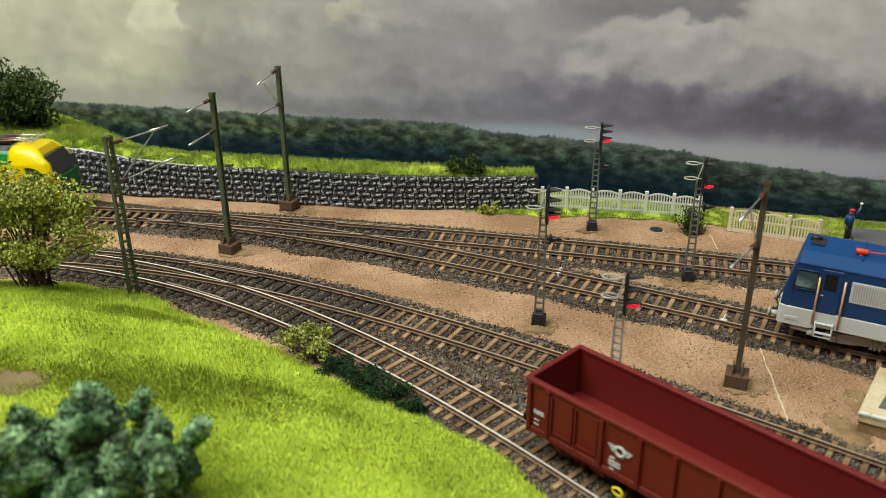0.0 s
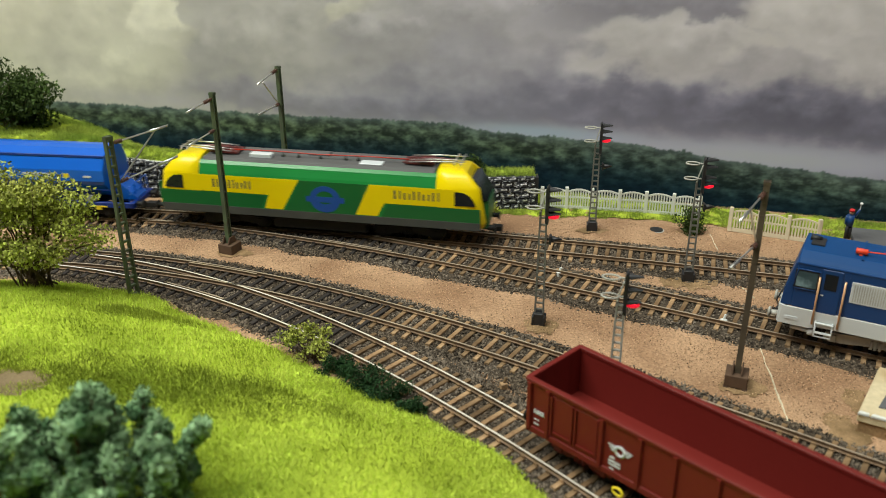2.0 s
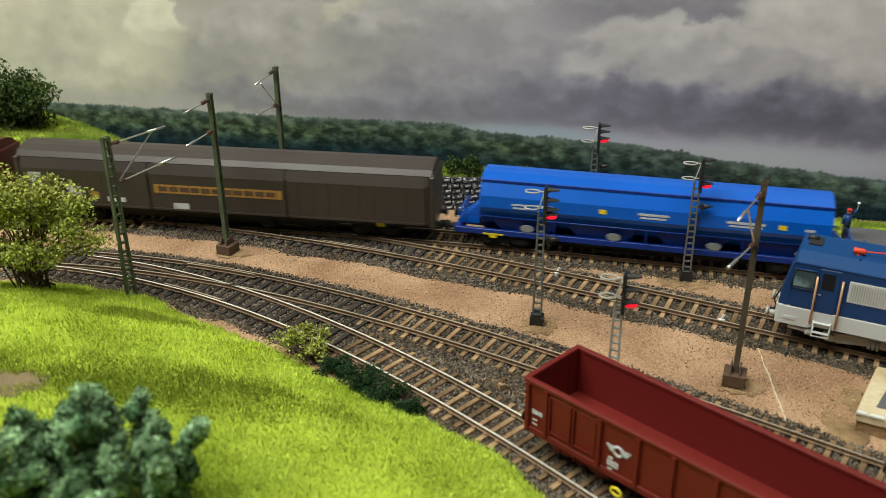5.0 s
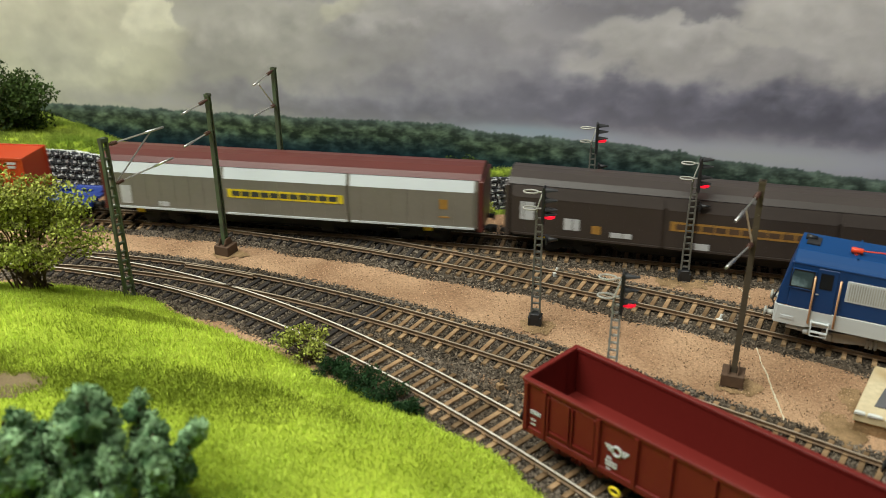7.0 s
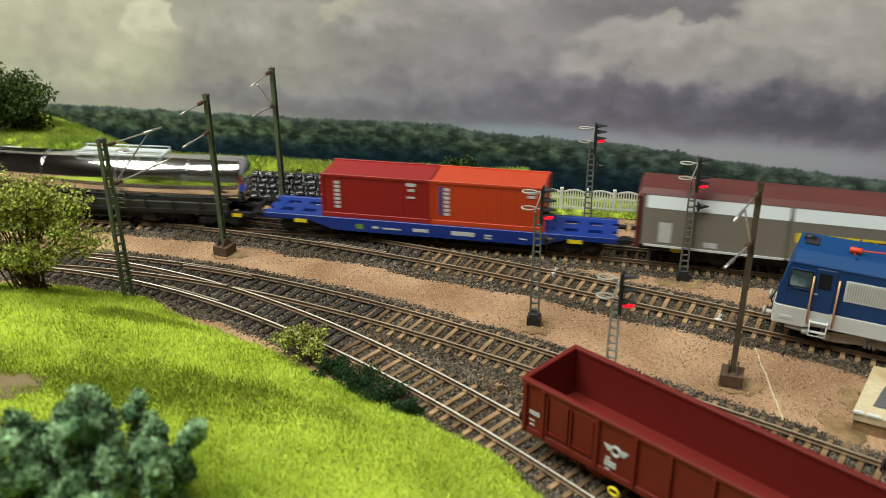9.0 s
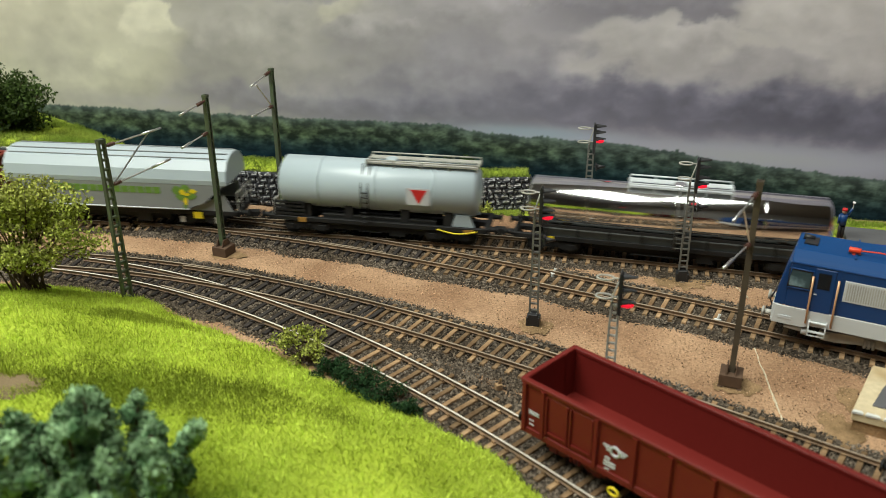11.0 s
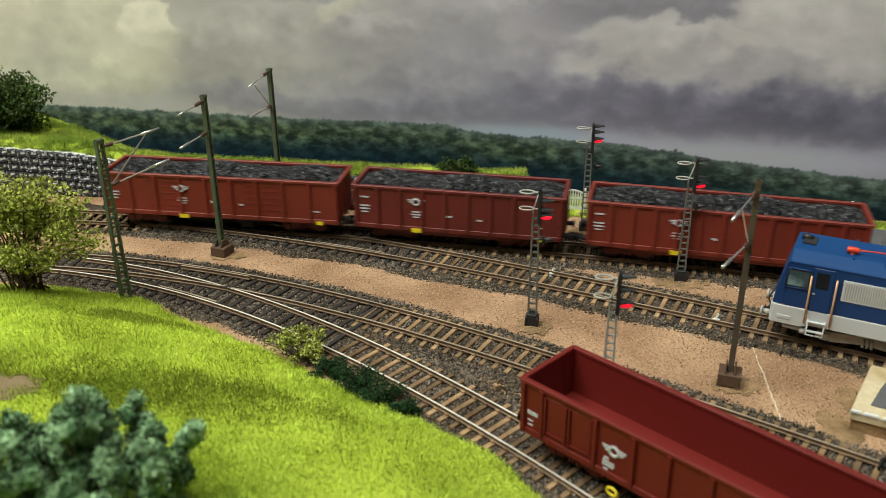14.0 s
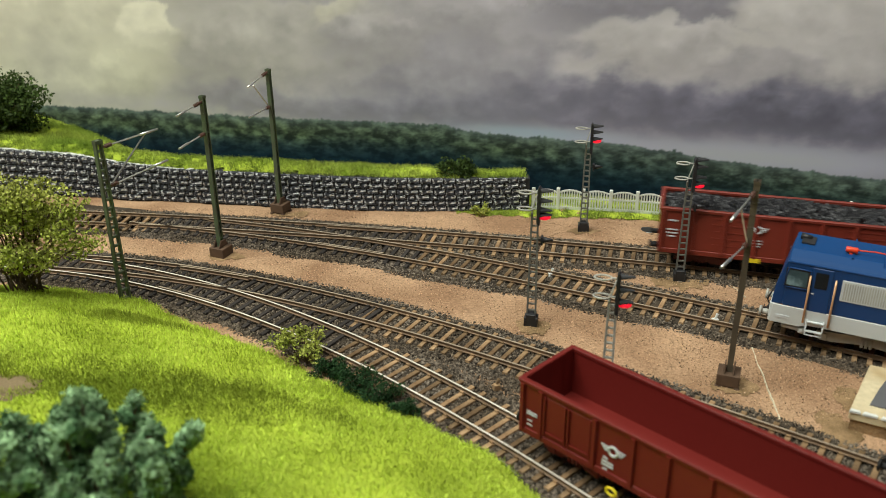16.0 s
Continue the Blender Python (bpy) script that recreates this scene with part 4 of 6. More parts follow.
def foam_bush(x, y, z, label):
    """Near bush of coarse foam clumps on short stems."""
    r = random.Random(8)
    t = thing("foam_bush", x, y, z, 0, label, "bush")
    bm = bmesh.new()
    centres = []
    for i in range(25):
        a, q = i * 2.39996 + r.uniform(-0.3, 0.3), ((i + 0.5) / 25) ** 0.5
        hgt = 41 * (1 - 0.42 * q * q) * r.uniform(0.62, 1.06)
        c = Vector((math.cos(a) * q * 39, math.sin(a) * q * 24, hgt))
        cyl(bm, (c.x * 0.7, c.y * 0.7, -2), c, 0.9, 0.5, 5)
        for k in range(9):
            spread = 3.4 if k < 4 else 2.2
            centres.append((c.x * (1 - 0.03 * k) + r.uniform(-spread, spread), c.y * (1 - 0.03 * k) + r.uniform(-spread, spread), hgt - 3.3 * k))
    centres = [p for p in centres if p[2] > -2]
    part("stem_frame", bm, M_TWIG, t, "thin brown stems")
    bm = bmesh.new()
    for c in centres:
        o, rad = Vector(c), r.uniform(1.6, 3.0)
        g = bmesh.ops.create_icosphere(bm, subdivisions=3, radius=rad, matrix=Matrix.Translation(o))
        for v in g["verts"]:
            dv = (v.co - o).normalized()
            v.co = o + dv * rad * (1 + 0.9 * noise.noise(v.co / 1.5) + 0.5 * noise.noise(v.co / 0.6))
    for f in bm.faces:
        f.smooth = True
    tagged(part("foam_foliage", bm, M_LEAFBLUE, t), kind="stuff")
    leaves("foliage", centres, 3.9, 30000, 0.95, M_LEAFBLUE, t, 1.0, 9)


foam_bush(-113, 224, 26, "coarse blue-green foam bush on the grass bank")
# ---- small ground things ----
t = thing("manhole_cover", 136, 512, -4.2, 0, "round dark manhole cover in the sand", "manhole")
bm = bmesh.new()
cyl(bm, (0, 0, 0), (0, 0, 0.7), 4.2, 4.2, 20)
part("lid", bm, M_BLACK, t)
bm = bmesh.new()
cyl(bm, (0, 0, -0.2), (0, 0, 0.45), 5.0, 5.0, 20)
part("rim", bm, M_SIGNALW, t, "pale plaster rim")
for x, y, m in ((27, 334, M_SLEEPER), (66, 447, M_WHITE), (143, 391, M_WHITE)):
    t = thing("point_lever", x, y, -4.2, 20, "small point lever box beside the track", "lever", "point levers")
    bm = bmesh.new()
    box(bm, -1.6, 1.6, -1.3, 1.3, 0, 3.2)
    part("box", bm, m, t, bevel=0.3)
    bm = bmesh.new()
    cyl(bm, (0, 0, 3), (1.2, 0, 5.6), 0.5, 0.8, 6)
    part("handle", bm, m, t)
def plaster_seam(x, y, turn, length, seed):
    """An uneven line of pale plaster between two pieces of the ground."""
    r = random.Random(seed)
    bm = bmesh.new()
    rows, side, d = [], 0.0, 0.0
    while d < length:
        side += r.uniform(-0.22, 0.22)
        w, z = r.uniform(0.2, 0.6), r.uniform(0.15, 0.45)
        rows.append([bm.verts.new(p) for p in ((d, side - w, -0.4), (d, side - w * 0.4, z), (d, side + w * 0.5, z * 0.9), (d, side + w, -0.4))])
        d += r.uniform(1.2, 3.0)
    for p, q in zip(rows, rows[1:]):
        for i in range(3):
            bm.faces.new((p[i], q[i], q[i + 1], p[i + 1]))
    ob = tagged(part("plaster_seam", bm, M_CREAM), "thin uneven pale plaster seam across the sand", "seam")
    ob.matrix_world = pose(x * K, y * K, -0.0042, 0, 0, turn)


plaster_seam(154.5, 367, -97, 62, 1)
plaster_seam(168, 505, -95, 27, 2)
plaster_seam(166, 432, -80, 14, 3)

# loading platform with cream edge at the right
t = thing("platform", 190.5, 308, -4.4, -30, "cream concrete platform end with grey top", "platform")
bm = bmesh.new()
prism(bm, [(-13, -17), (60, -17), (60, 26), (-9, 26)], 6, 10.2, axis="z")
part("body", bm, M_PLASTER, t, bevel=0.5)
bm = bmesh.new()
prism(bm, [(-6, -9), (59, -9), (59, 17), (-1, 17), (-3.5, 6)], 10.1, 10.7, axis="z")
part("paving", bm, M_PLATFORM, t, "dark grey asphalt top")
bm = bmesh.new()
prism(bm, [(-12, -16), (59, -16), (59, 25), (-8, 25)], -1.5, 6, axis="z")
part("foundation", bm, M_STAIN, t, "brown stained base")
for i, (x0, x1) in enumerate(((-13, -8.5), (-8, -2), (-1, 4), (5, 10))):
    bm = bmesh.new()
    prism(bm, [(x0, -17.6), (x1, -17.3), (x1 - 0.5, -15.8), (x0 + 0.6, -15.6)], 9.6, 10.9, axis="z")
    part("edge_chip", bm, M_WHITE, t, "broken white plaster edge", 0.2)
# station platform behind the rear track
t = thing("station_platform", 300, 478, -4.4, -17, "low grey asphalt station platform", "platform")
bm = bmesh.new()
box(bm, -50, 120, -14, 16, 0, 3.6)
part("body", bm, M_PLATFORM, t, bevel=0.4)
# small painted railway figure, a plain shape
bm = bmesh.new()
for s in (-1, 1):
    cyl(bm, (s * 1.0, 0, 0), (s * 0.9, 0, 9), 1.0, 1.1, 8, 1)
cyl(bm, (0, 0, 8.5), (0, 0, 15.5), 2.0, 2.3, 10, 0)
cyl(bm, (-2.3, 0, 15), (-2.6, -0.4, 9.5), 0.8, 0.7, 8, 0)
cyl(bm, (2.3, 0, 15), (4.0, -0.6, 19.5), 0.8, 0.7, 8, 0)
cyl(bm, (4.0, -0.6, 19.5), (4.2, -0.7, 23.5), 0.25, 0.25, 6, 3)
cyl(bm, (4.2, -0.7, 23.2), (4.2, -0.9, 23.8), 0.9, 0.9, 10, 3)
bmesh.ops.create_uvsphere(bm, u_segments=10, v_segments=8, radius=1.45, matrix=Matrix.Translation((0, 0, 17.2)))
for f in bm.faces:
    if f.calc_center_median().z > 15.7 and abs(f.calc_center_median().x) < 1.6 and f.material_index == 0:
        f.material_index = 2
cyl(bm, (0, 0, 18.0), (0, 0, 19.2), 1.7, 1.5, 10, 4)
fig = tagged(part("model_figure", bm, [M_LOCOBLUE, M_BLACK, M_SKIN, M_WHITE, M_SIGNRED]), "small painted model figure in blue with red cap", "figurine")
fig.matrix_world = pose(0.2475, 0.49, -0.0008, 0, 0, -10)


# ---- rolling stock: x forward, z = 0 at the rail top ----
def wheelset_mesh():
    bm = bmesh.new()
    for s in (-1, 1):
        cyl(bm, (0, s * 8.0, 5.4), (0, s * 9.6, 5.4), 5.4, 5.2, 18)
        cyl(bm, (0, s * 7.4, 5.4), (0, s * 8.0, 5.4), 6.0, 6.0, 18)
        cyl(bm, (0, s * 9.6, 5.4), (0, s * 9.9, 5.4), 2.0, 1.8, 10)
    cyl(bm, (0, -8, 5.4), (0, 8, 5.4), 1.0, 1.0, 8)
    return mesh_of("wheelset", bm, M_UNDER)


WHEELSET = wheelset_mesh()


def bogie_mesh(base, material):
    bm = bmesh.new()
    for s in (-1, 1):
        y = s * 11.4
        prism(bm, [(-base / 2 - 4, 4.6), (-base / 2 + 4, 3.6), (-3, 5.2), (3, 5.2), (base / 2 - 4, 3.6), (base / 2 + 4, 4.6), (base / 2 + 3, 8.4), (4, 9.6), (-4, 9.6), (-base / 2 - 3, 8.4)], y - 0.9, y + 0.9, axis="y")
        for e in (-1, 1):
            box(bm, e * base / 2 - 1.9, e * base / 2 + 1.9, y - 1.6, y + 1.6, 4.0, 7.6)
        for i in (-1, 0, 1):
            cyl(bm, (i * 1.9, y + s * 0.9, 4.2), (i * 1.9, y + s * 0.9, 8.8), 0.8, 0.8, 8)
    box(bm, -3, 3, -11, 11, 6.5, 9.5)
    return mesh_of("bogie", bm, material, 0.15)


BOGIES = {}


def running_gear(t, pivots, half, material=None, base=20.6, deck=11.5, buffers=True):
    """Two bogies with wheelsets, buffers and couplers under a vehicle."""
    material = material or M_UNDER
    key = (base, material.name)
    if key not in BOGIES:
        BOGIES[key] = bogie_mesh(base, material)
    for px in pivots:
        b = new("bogie", BOGIES[key])
        b.parent = t
        b.matrix_local = pose(px * K, 0, 0)
        for e in (-1, 1):
            w = new("wheelset", WHEELSET)
            w.parent = b
            w.matrix_local = pose(e * base / 2 * K, 0, 0)
    # assumed brake rigging, air tank and cross stays between the bogies: a black mass for the shade there
    inner = max(pivots) - base / 2 - 8
    if inner > 8:
        bm = bmesh.new()
        for s in (-1, 1):
            prism(bm, [(-inner, 9.8), (-inner * 0.55, 5.0), (inner * 0.55, 5.0), (inner, 9.8), (inner * 0.8, 10.6), (-inner * 0.8, 10.6)], s * 8.5 - 0.7, s * 8.5 + 0.7, axis="y")
            cyl(bm, (-inner * 0.45, s * 10.6, 4.6), (inner * 0.1, s * 10.6, 4.6), 0.5, 0.5, 6)
        for x in np.linspace(-inner * 0.9, inner * 0.9, 7):
            box(bm, x - 1.1, x + 1.1, -10, 10, 6.5, 10.2)
        box(bm, inner * 0.3, inner * 0.3 + 9, -11.5, -7.5, 3.2, 9.8)
        cyl(bm, (-inner * 0.4, -6, 6), (-inner * 0.4 + 16, -6, 6), 3.0, 3.0, 12)
        box(bm, -inner * 0.9, inner * 0.9, -6, 6, 3.2, 9.8)
        part("rigging_shade_mass", bm, M_UNDER, t, "assumed black rigging, a dark mass for the shade below the frame")
    if buffers:
        for e in (-1, 1):
            for s in (-1, 1):
                bm = bmesh.new()
                cyl(bm, (e * half, s * 10, deck), (e * (half + 4.2), s * 10, deck), 1.6, 1.3, 10)
                cyl(bm, (e * (half + 4.2), s * 10, deck), (e * (half + 5.2), s * 10, deck), 2.7, 2.5, 14)
                part("buffer", bm, material if material is M_SIGNALW else M_UNDER, t, "grey buffer" if material is M_SIGNALW else "black buffer")
            bm = bmesh.new()
            box(bm, e * half - 4, e * half + 4, -1.5, 1.5, 6.5, 8.5)
            box(bm, e * (half + 3) - 1.2, e * (half + 3) + 4 * (e > 0) + (-2.8 if e < 0 else 0) + 1.2, -2.4, 2.4, 6, 9)
            part("coupler", bm, M_UNDER, t, "black close coupler")


def marks(t, rows, y, material, name="marking", label="", both=True):
    """Small flat markings on the sides: x, z, width, height, each a raised bar."""
    for x, z, w, h in rows:
        for s in ((-1, 1) if both else (-1,)):
            bm = bmesh.new()
            box(bm, x - w / 2, x + w / 2, s * y - 0.12, s * y + 0.12, z - h / 2, z + h / 2)
            part(name, bm, material, t, label)


def word(t, x0, x1, z0, z1, y, material, n, name="lettering", label=""):
    """A word that cannot be lettered: one bar a letter, of the word's size."""
    w = (x1 - x0) / n
    for s in (-1, 1):
        bm = bmesh.new()
        for i in range(n):
            box(bm, x0 + i * w, x0 + i * w + w * 0.84, s * y - 0.1, s * y + 0.1, z0, z1)
        part(name, bm, material, t, label)


def electric_loco():
    """Green and yellow four-axle express locomotive, rounded cabs."""
    t = thing("electric_locomotive", 0, 0, 0, 0, "green and yellow electric locomotive with grey roof", "locomotive")
    sec = [(-17.0, 12.5), (-17.2, 16), (-17.2, 36.6), (-16.7, 38.2), (-14.6, 43.0), (-12.5, 45.4), (-9, 46.7), (0, 47.2), (9, 46.7), (12.5, 45.4), (14.6, 43.0), (16.7, 38.2), (17.2, 36.6), (17.2, 16), (17.0, 12.5)]

    def nose(z):
        return float(np.interp(z, (9, 13, 24, 28, 36, 42, 45.5, 47.5), (101.5, 103.5, 105, 104.5, 100.5, 95.5, 91.5, 88)))
    rings = []
    for f in (-1, -0.996, -0.988, -0.975, -0.955, -0.93, -0.9, -0.865, -0.83):
        rings.append([(nose(z) * f if f < -0.84 else -74.5, y * float(np.interp(abs(f), (0.83, 0.9, 0.93, 0.955, 0.975, 0.988, 0.996, 1), (1, 1, 0.99, 0.965, 0.92, 0.87, 0.80, 0.70))), z) for y, z in sec])
    # cabs in yellow, middle in green
    for e in (-1, 1):
        bm = bmesh.new()
        loft(bm, [[(-e * x if e > 0 else x, y, z) for x, y, z in r] for r in rings])
        part("cab", bm, M_YELLOW, t, "rounded yellow cab")
    bm = bmesh.new()
    x1 = 0.83 * 86
    rr = [[(sx * 74.5, y, z if z < 45.2 else 44.6) for y, z in sec] for sx in (-1, 1)]
    loft(bm, rr, smooth=False)
    part("body", bm, M_GREEN, t)
    bm = bmesh.new()
    prism(bm, [(-12.6, 44.4), (12.6, 44.4), (11.4, 46.2), (-11.4, 46.2)], -73, 73)
    roof = part("roof_deck", bm, M_ROOFGREY, t, "dark grey roof deck", 0.2)
    # livery panels
    for s in (-1, 1):
        def panel(name, poly, material, off=0.12):
            bm = bmesh.new()
            prism(bm, poly, s * 17.2 - off, s * 17.2 + off, axis="y")
            part(name, bm, material, t)
        panel("livery_panel", [(-88.5, 26), (-30, 26), (-33, 17), (-21.5, 17), (-10, 36.8), (-88.5, 36.8)], M_YELLOW)
        panel("livery_panel", [(88.5, 25.5), (43, 25.5), (38.5, 17), (25, 17), (34, 36.8), (88.5, 36.8)], M_YELLOW)
        panel("livery_panel", [(-101, 16.6), (-35, 16.6), (-31.5, 25.6), (-101, 25.6)], M_DKGREEN, 0.14)
        panel("livery_panel", [(41, 16.6), (101, 16.6), (101, 25.2), (44.5, 25.2)], M_DKGREEN, 0.14)
        panel("livery_panel", [(-20, 16.6), (24.5, 16.6), (33, 36.6), (-9.5, 36.6)], M_DKGREEN, 0.13)
        bm = bmesh.new()
        n = 24
        ring = [(6 + 9.5 * math.cos(a), 25.5 + 8.5 * math.sin(a)) for a in [2 * math.pi * i / n for i in range(n)]]
        hole = [(6 + 5.5 * math.cos(a), 26.5 + 4.2 * math.sin(a)) for a in [2 * math.pi * i / n for i in range(n)]]
        v = [[bm.verts.new((x, s * 17.2 + o, z)) for x, z in c] for c, o in ((ring, 0.22), (hole, 0.22), (hole, -0.22), (ring, -0.22))]
        for i in range(n):
            j = (i + 1) % n
            for p, q in zip(v, v[1:] + v[:1]):
                bm.faces.new((p[i], p[j], q[j], q[i]))
        part("emblem", bm, M_LOGO, t, "round blue emblem")
        bm = bmesh.new()
        box(bm, -6, 18, s * 17.2 - 0.25, s * 17.2 + 0.25, 23.5, 27)
        part("emblem_bar", bm, M_LOGO, t, "blue bar across the emblem")
        for x0, x1 in ((-66, -40), (49, 78)):
            bm = bmesh.new()
            w = (x1 - x0) / 5
            for i in range(5):
                a = x0 + i * w
                z0, z1 = (28.8, 34.2) if i in (0, 2, 4) else (28.8, 32.8)
                for b0, b1, c0, c1 in ((a, a + 1.2, z0, z1), (a + w * 0.55, a + w * 0.55 + 1.0, z0, z1)):
                    box(bm, b0, b1, s * 17.2 - 0.2, s * 17.2 + 0.2, c0, c1)
            part("lettering", bm, M_SKIRT, t, "dark company lettering bars")
        for e in (-1, 1):
            bm = bmesh.new()
            prism(bm, [(e * 85.5, 27), (e * 98, 27.2), (e * 96.8, 30.5), (e * 94.6, 33.2), (e * 91.5, 35), (e * 87.5, 35.6), (e * 85.5, 35.4)], s * 17.25 - 0.35, s * 17.25 + 0.35, axis="y")
            part("side_window", bm, M_GLASS, t, "dark cab side window")
        bm = bmesh.new()
        box(bm, -101, 101, s * 17.0 - 0.6, s * 17.0 + 0.6, 11.8, 16.6)
        part("skirt", bm, M_SKIRT, t, "dark grey lower skirt")
    for e in (-1, 1):
        bm = bmesh.new()
        v = [bm.verts.new((e * x, y, z)) for x, y, z in ((104.6, -12.6, 29.5), (104.6, 12.6, 29.5), (97.2, 11.5, 41.2), (97.2, -11.5, 41.2))]
        w = [bm.verts.new((e * (x - 3), y, z)) for x, y, z in ((104.6, -12.6, 29.5), (104.6, 12.6, 29.5), (97.2, 11.5, 41.2), (97.2, -11.5, 41.2))]
        bm.faces.new(v), bm.faces.new(w[::-1])
        for i in range(4):
            bm.faces.new((v[i], w[i], w[(i + 1) % 4], v[(i + 1) % 4]))
        part("windscreen", bm, M_GLASS, t, "dark sloping windscreen")
        bm = bmesh.new()
        prism(bm, [(e * 97, 11), (e * 105, 11), (e * 105.6, 20), (e * 105.2, 28.5), (e * 98, 28.5)], -11.5, 11.5, axis="y")
        part("nose_panel", bm, M_DKGREEN, t, "dark green nose panel", 0.4)
        # folded pantograph
        bm = bmesh.new()
        for s in (-1, 1):
            cyl(bm, (e * 52, s * 5, 47.8), (e * 76, s * 2.5, 49.3), 0.5, 0.4, 6)
            cyl(bm, (e * 60, s * 4, 46), (e * 60, s * 4, 48.5), 0.9, 0.7, 8)
        box(bm, e * 62 - 9, e * 62 + 9, -5.5, 5.5, 47, 47.8)
        box(bm, e * 66 - 4, e * 66 + 4, -6.5, 6.5, 47.8, 49)
        pg = part("pantograph", bm, M_PANTO, t, "folded dark red pantograph")
        bm = bmesh.new()
        box(bm, e * 72 - 7, e * 72 + 12, -1.2, 1.2, 49, 49.7)
        part("head_carrier", bm, M_PANTO, pg)
        for y in (-7, -3, 5):
            bm = bmesh.new()
            tube(bm, [(e * 56, y, 49.0), (e * 74, y, 50.2), (e * 90, y * 0.9, 50.4)], 0.45, 6)
            part("arm", bm, M_STEEL, pg, "pale thin arm")
        for o in (0, 4):
            bm = bmesh.new()
            tube(bm, [(e * (84 + o), y, 50.6 - 1.2 * (abs(y) > 8)) for y in (-10.5, -8, 0, 8, 10.5)], 0.42, 6)
            part("contact_strip", bm, M_STEEL, pg, "pale contact strip")
    bm = bmesh.new()
    tube(bm, [(-60, -3, 49), (-30, -3, 49.4), (0, -3, 48.8), (30, -3, 49.4), (60, -3, 49)], 0.42, 6)
    part("roof_cable", bm, M_WIRE, roof, "red roof cable")
    for x in (-24, -14, 0, 16, 24):
        bm = bmesh.new()
        cyl(bm, (x, -3, 46), (x, -3, 48.6), 1.1, 0.8, 8)
        part("roof_insulator", bm, M_SKIRT, roof)
    for x0, x1, y0, y1, z1 in ((-44, -30, -8, -3, 48.6), (26, 40, -9, -2, 46.8), (-10, 4, 2, 8, 47.6)):
        bm = bmesh.new()
        box(bm, x0, x1, y0, y1, 46.0, z1)
        part("roof_box", bm, M_WAGWHITE if y0 < 0 else M_ROOFGREY, roof, "pale roof box", 0.3)
    bm = bmesh.new()
    box(bm, -30, 30, -13, 13, 3, 10)
    part("transformer", bm, M_UNDER, t, bevel=0.5)
    running_gear(t, (-56, 56), 104, base=34)
    return t


def frame_bits(t, half, width=14, z0=10.2, z1=13, material=None):
    bm = bmesh.new()
    box(bm, -half, half, -width, -width + 2.4, z0, z1)
    box(bm, -half, half, width - 2.4, width, z0, z1)
    box(bm, -half, -half + 3, -width, width, z0, z1)
    box(bm, half - 3, half, -width, width, z0, z1)
    box(bm, -half, half, -2, 2, z0, z1)
    part("underframe", bm, material or M_UNDER, t, bevel=0.2)


def railing(t, x, material, width=14, z0=13, h=11):
    bm = bmesh.new()
    for y in (-width, -width / 3, width / 3, width):
        cyl(bm, (x, y, z0), (x, y, z0 + h), 0.4, 0.4, 6)
    for z in (z0 + h, z0 + h * 0.5):
        tube(bm, [(x, -width, z), (x, width, z)], 0.4, 6)
    part("end_railing", bm, material, t)


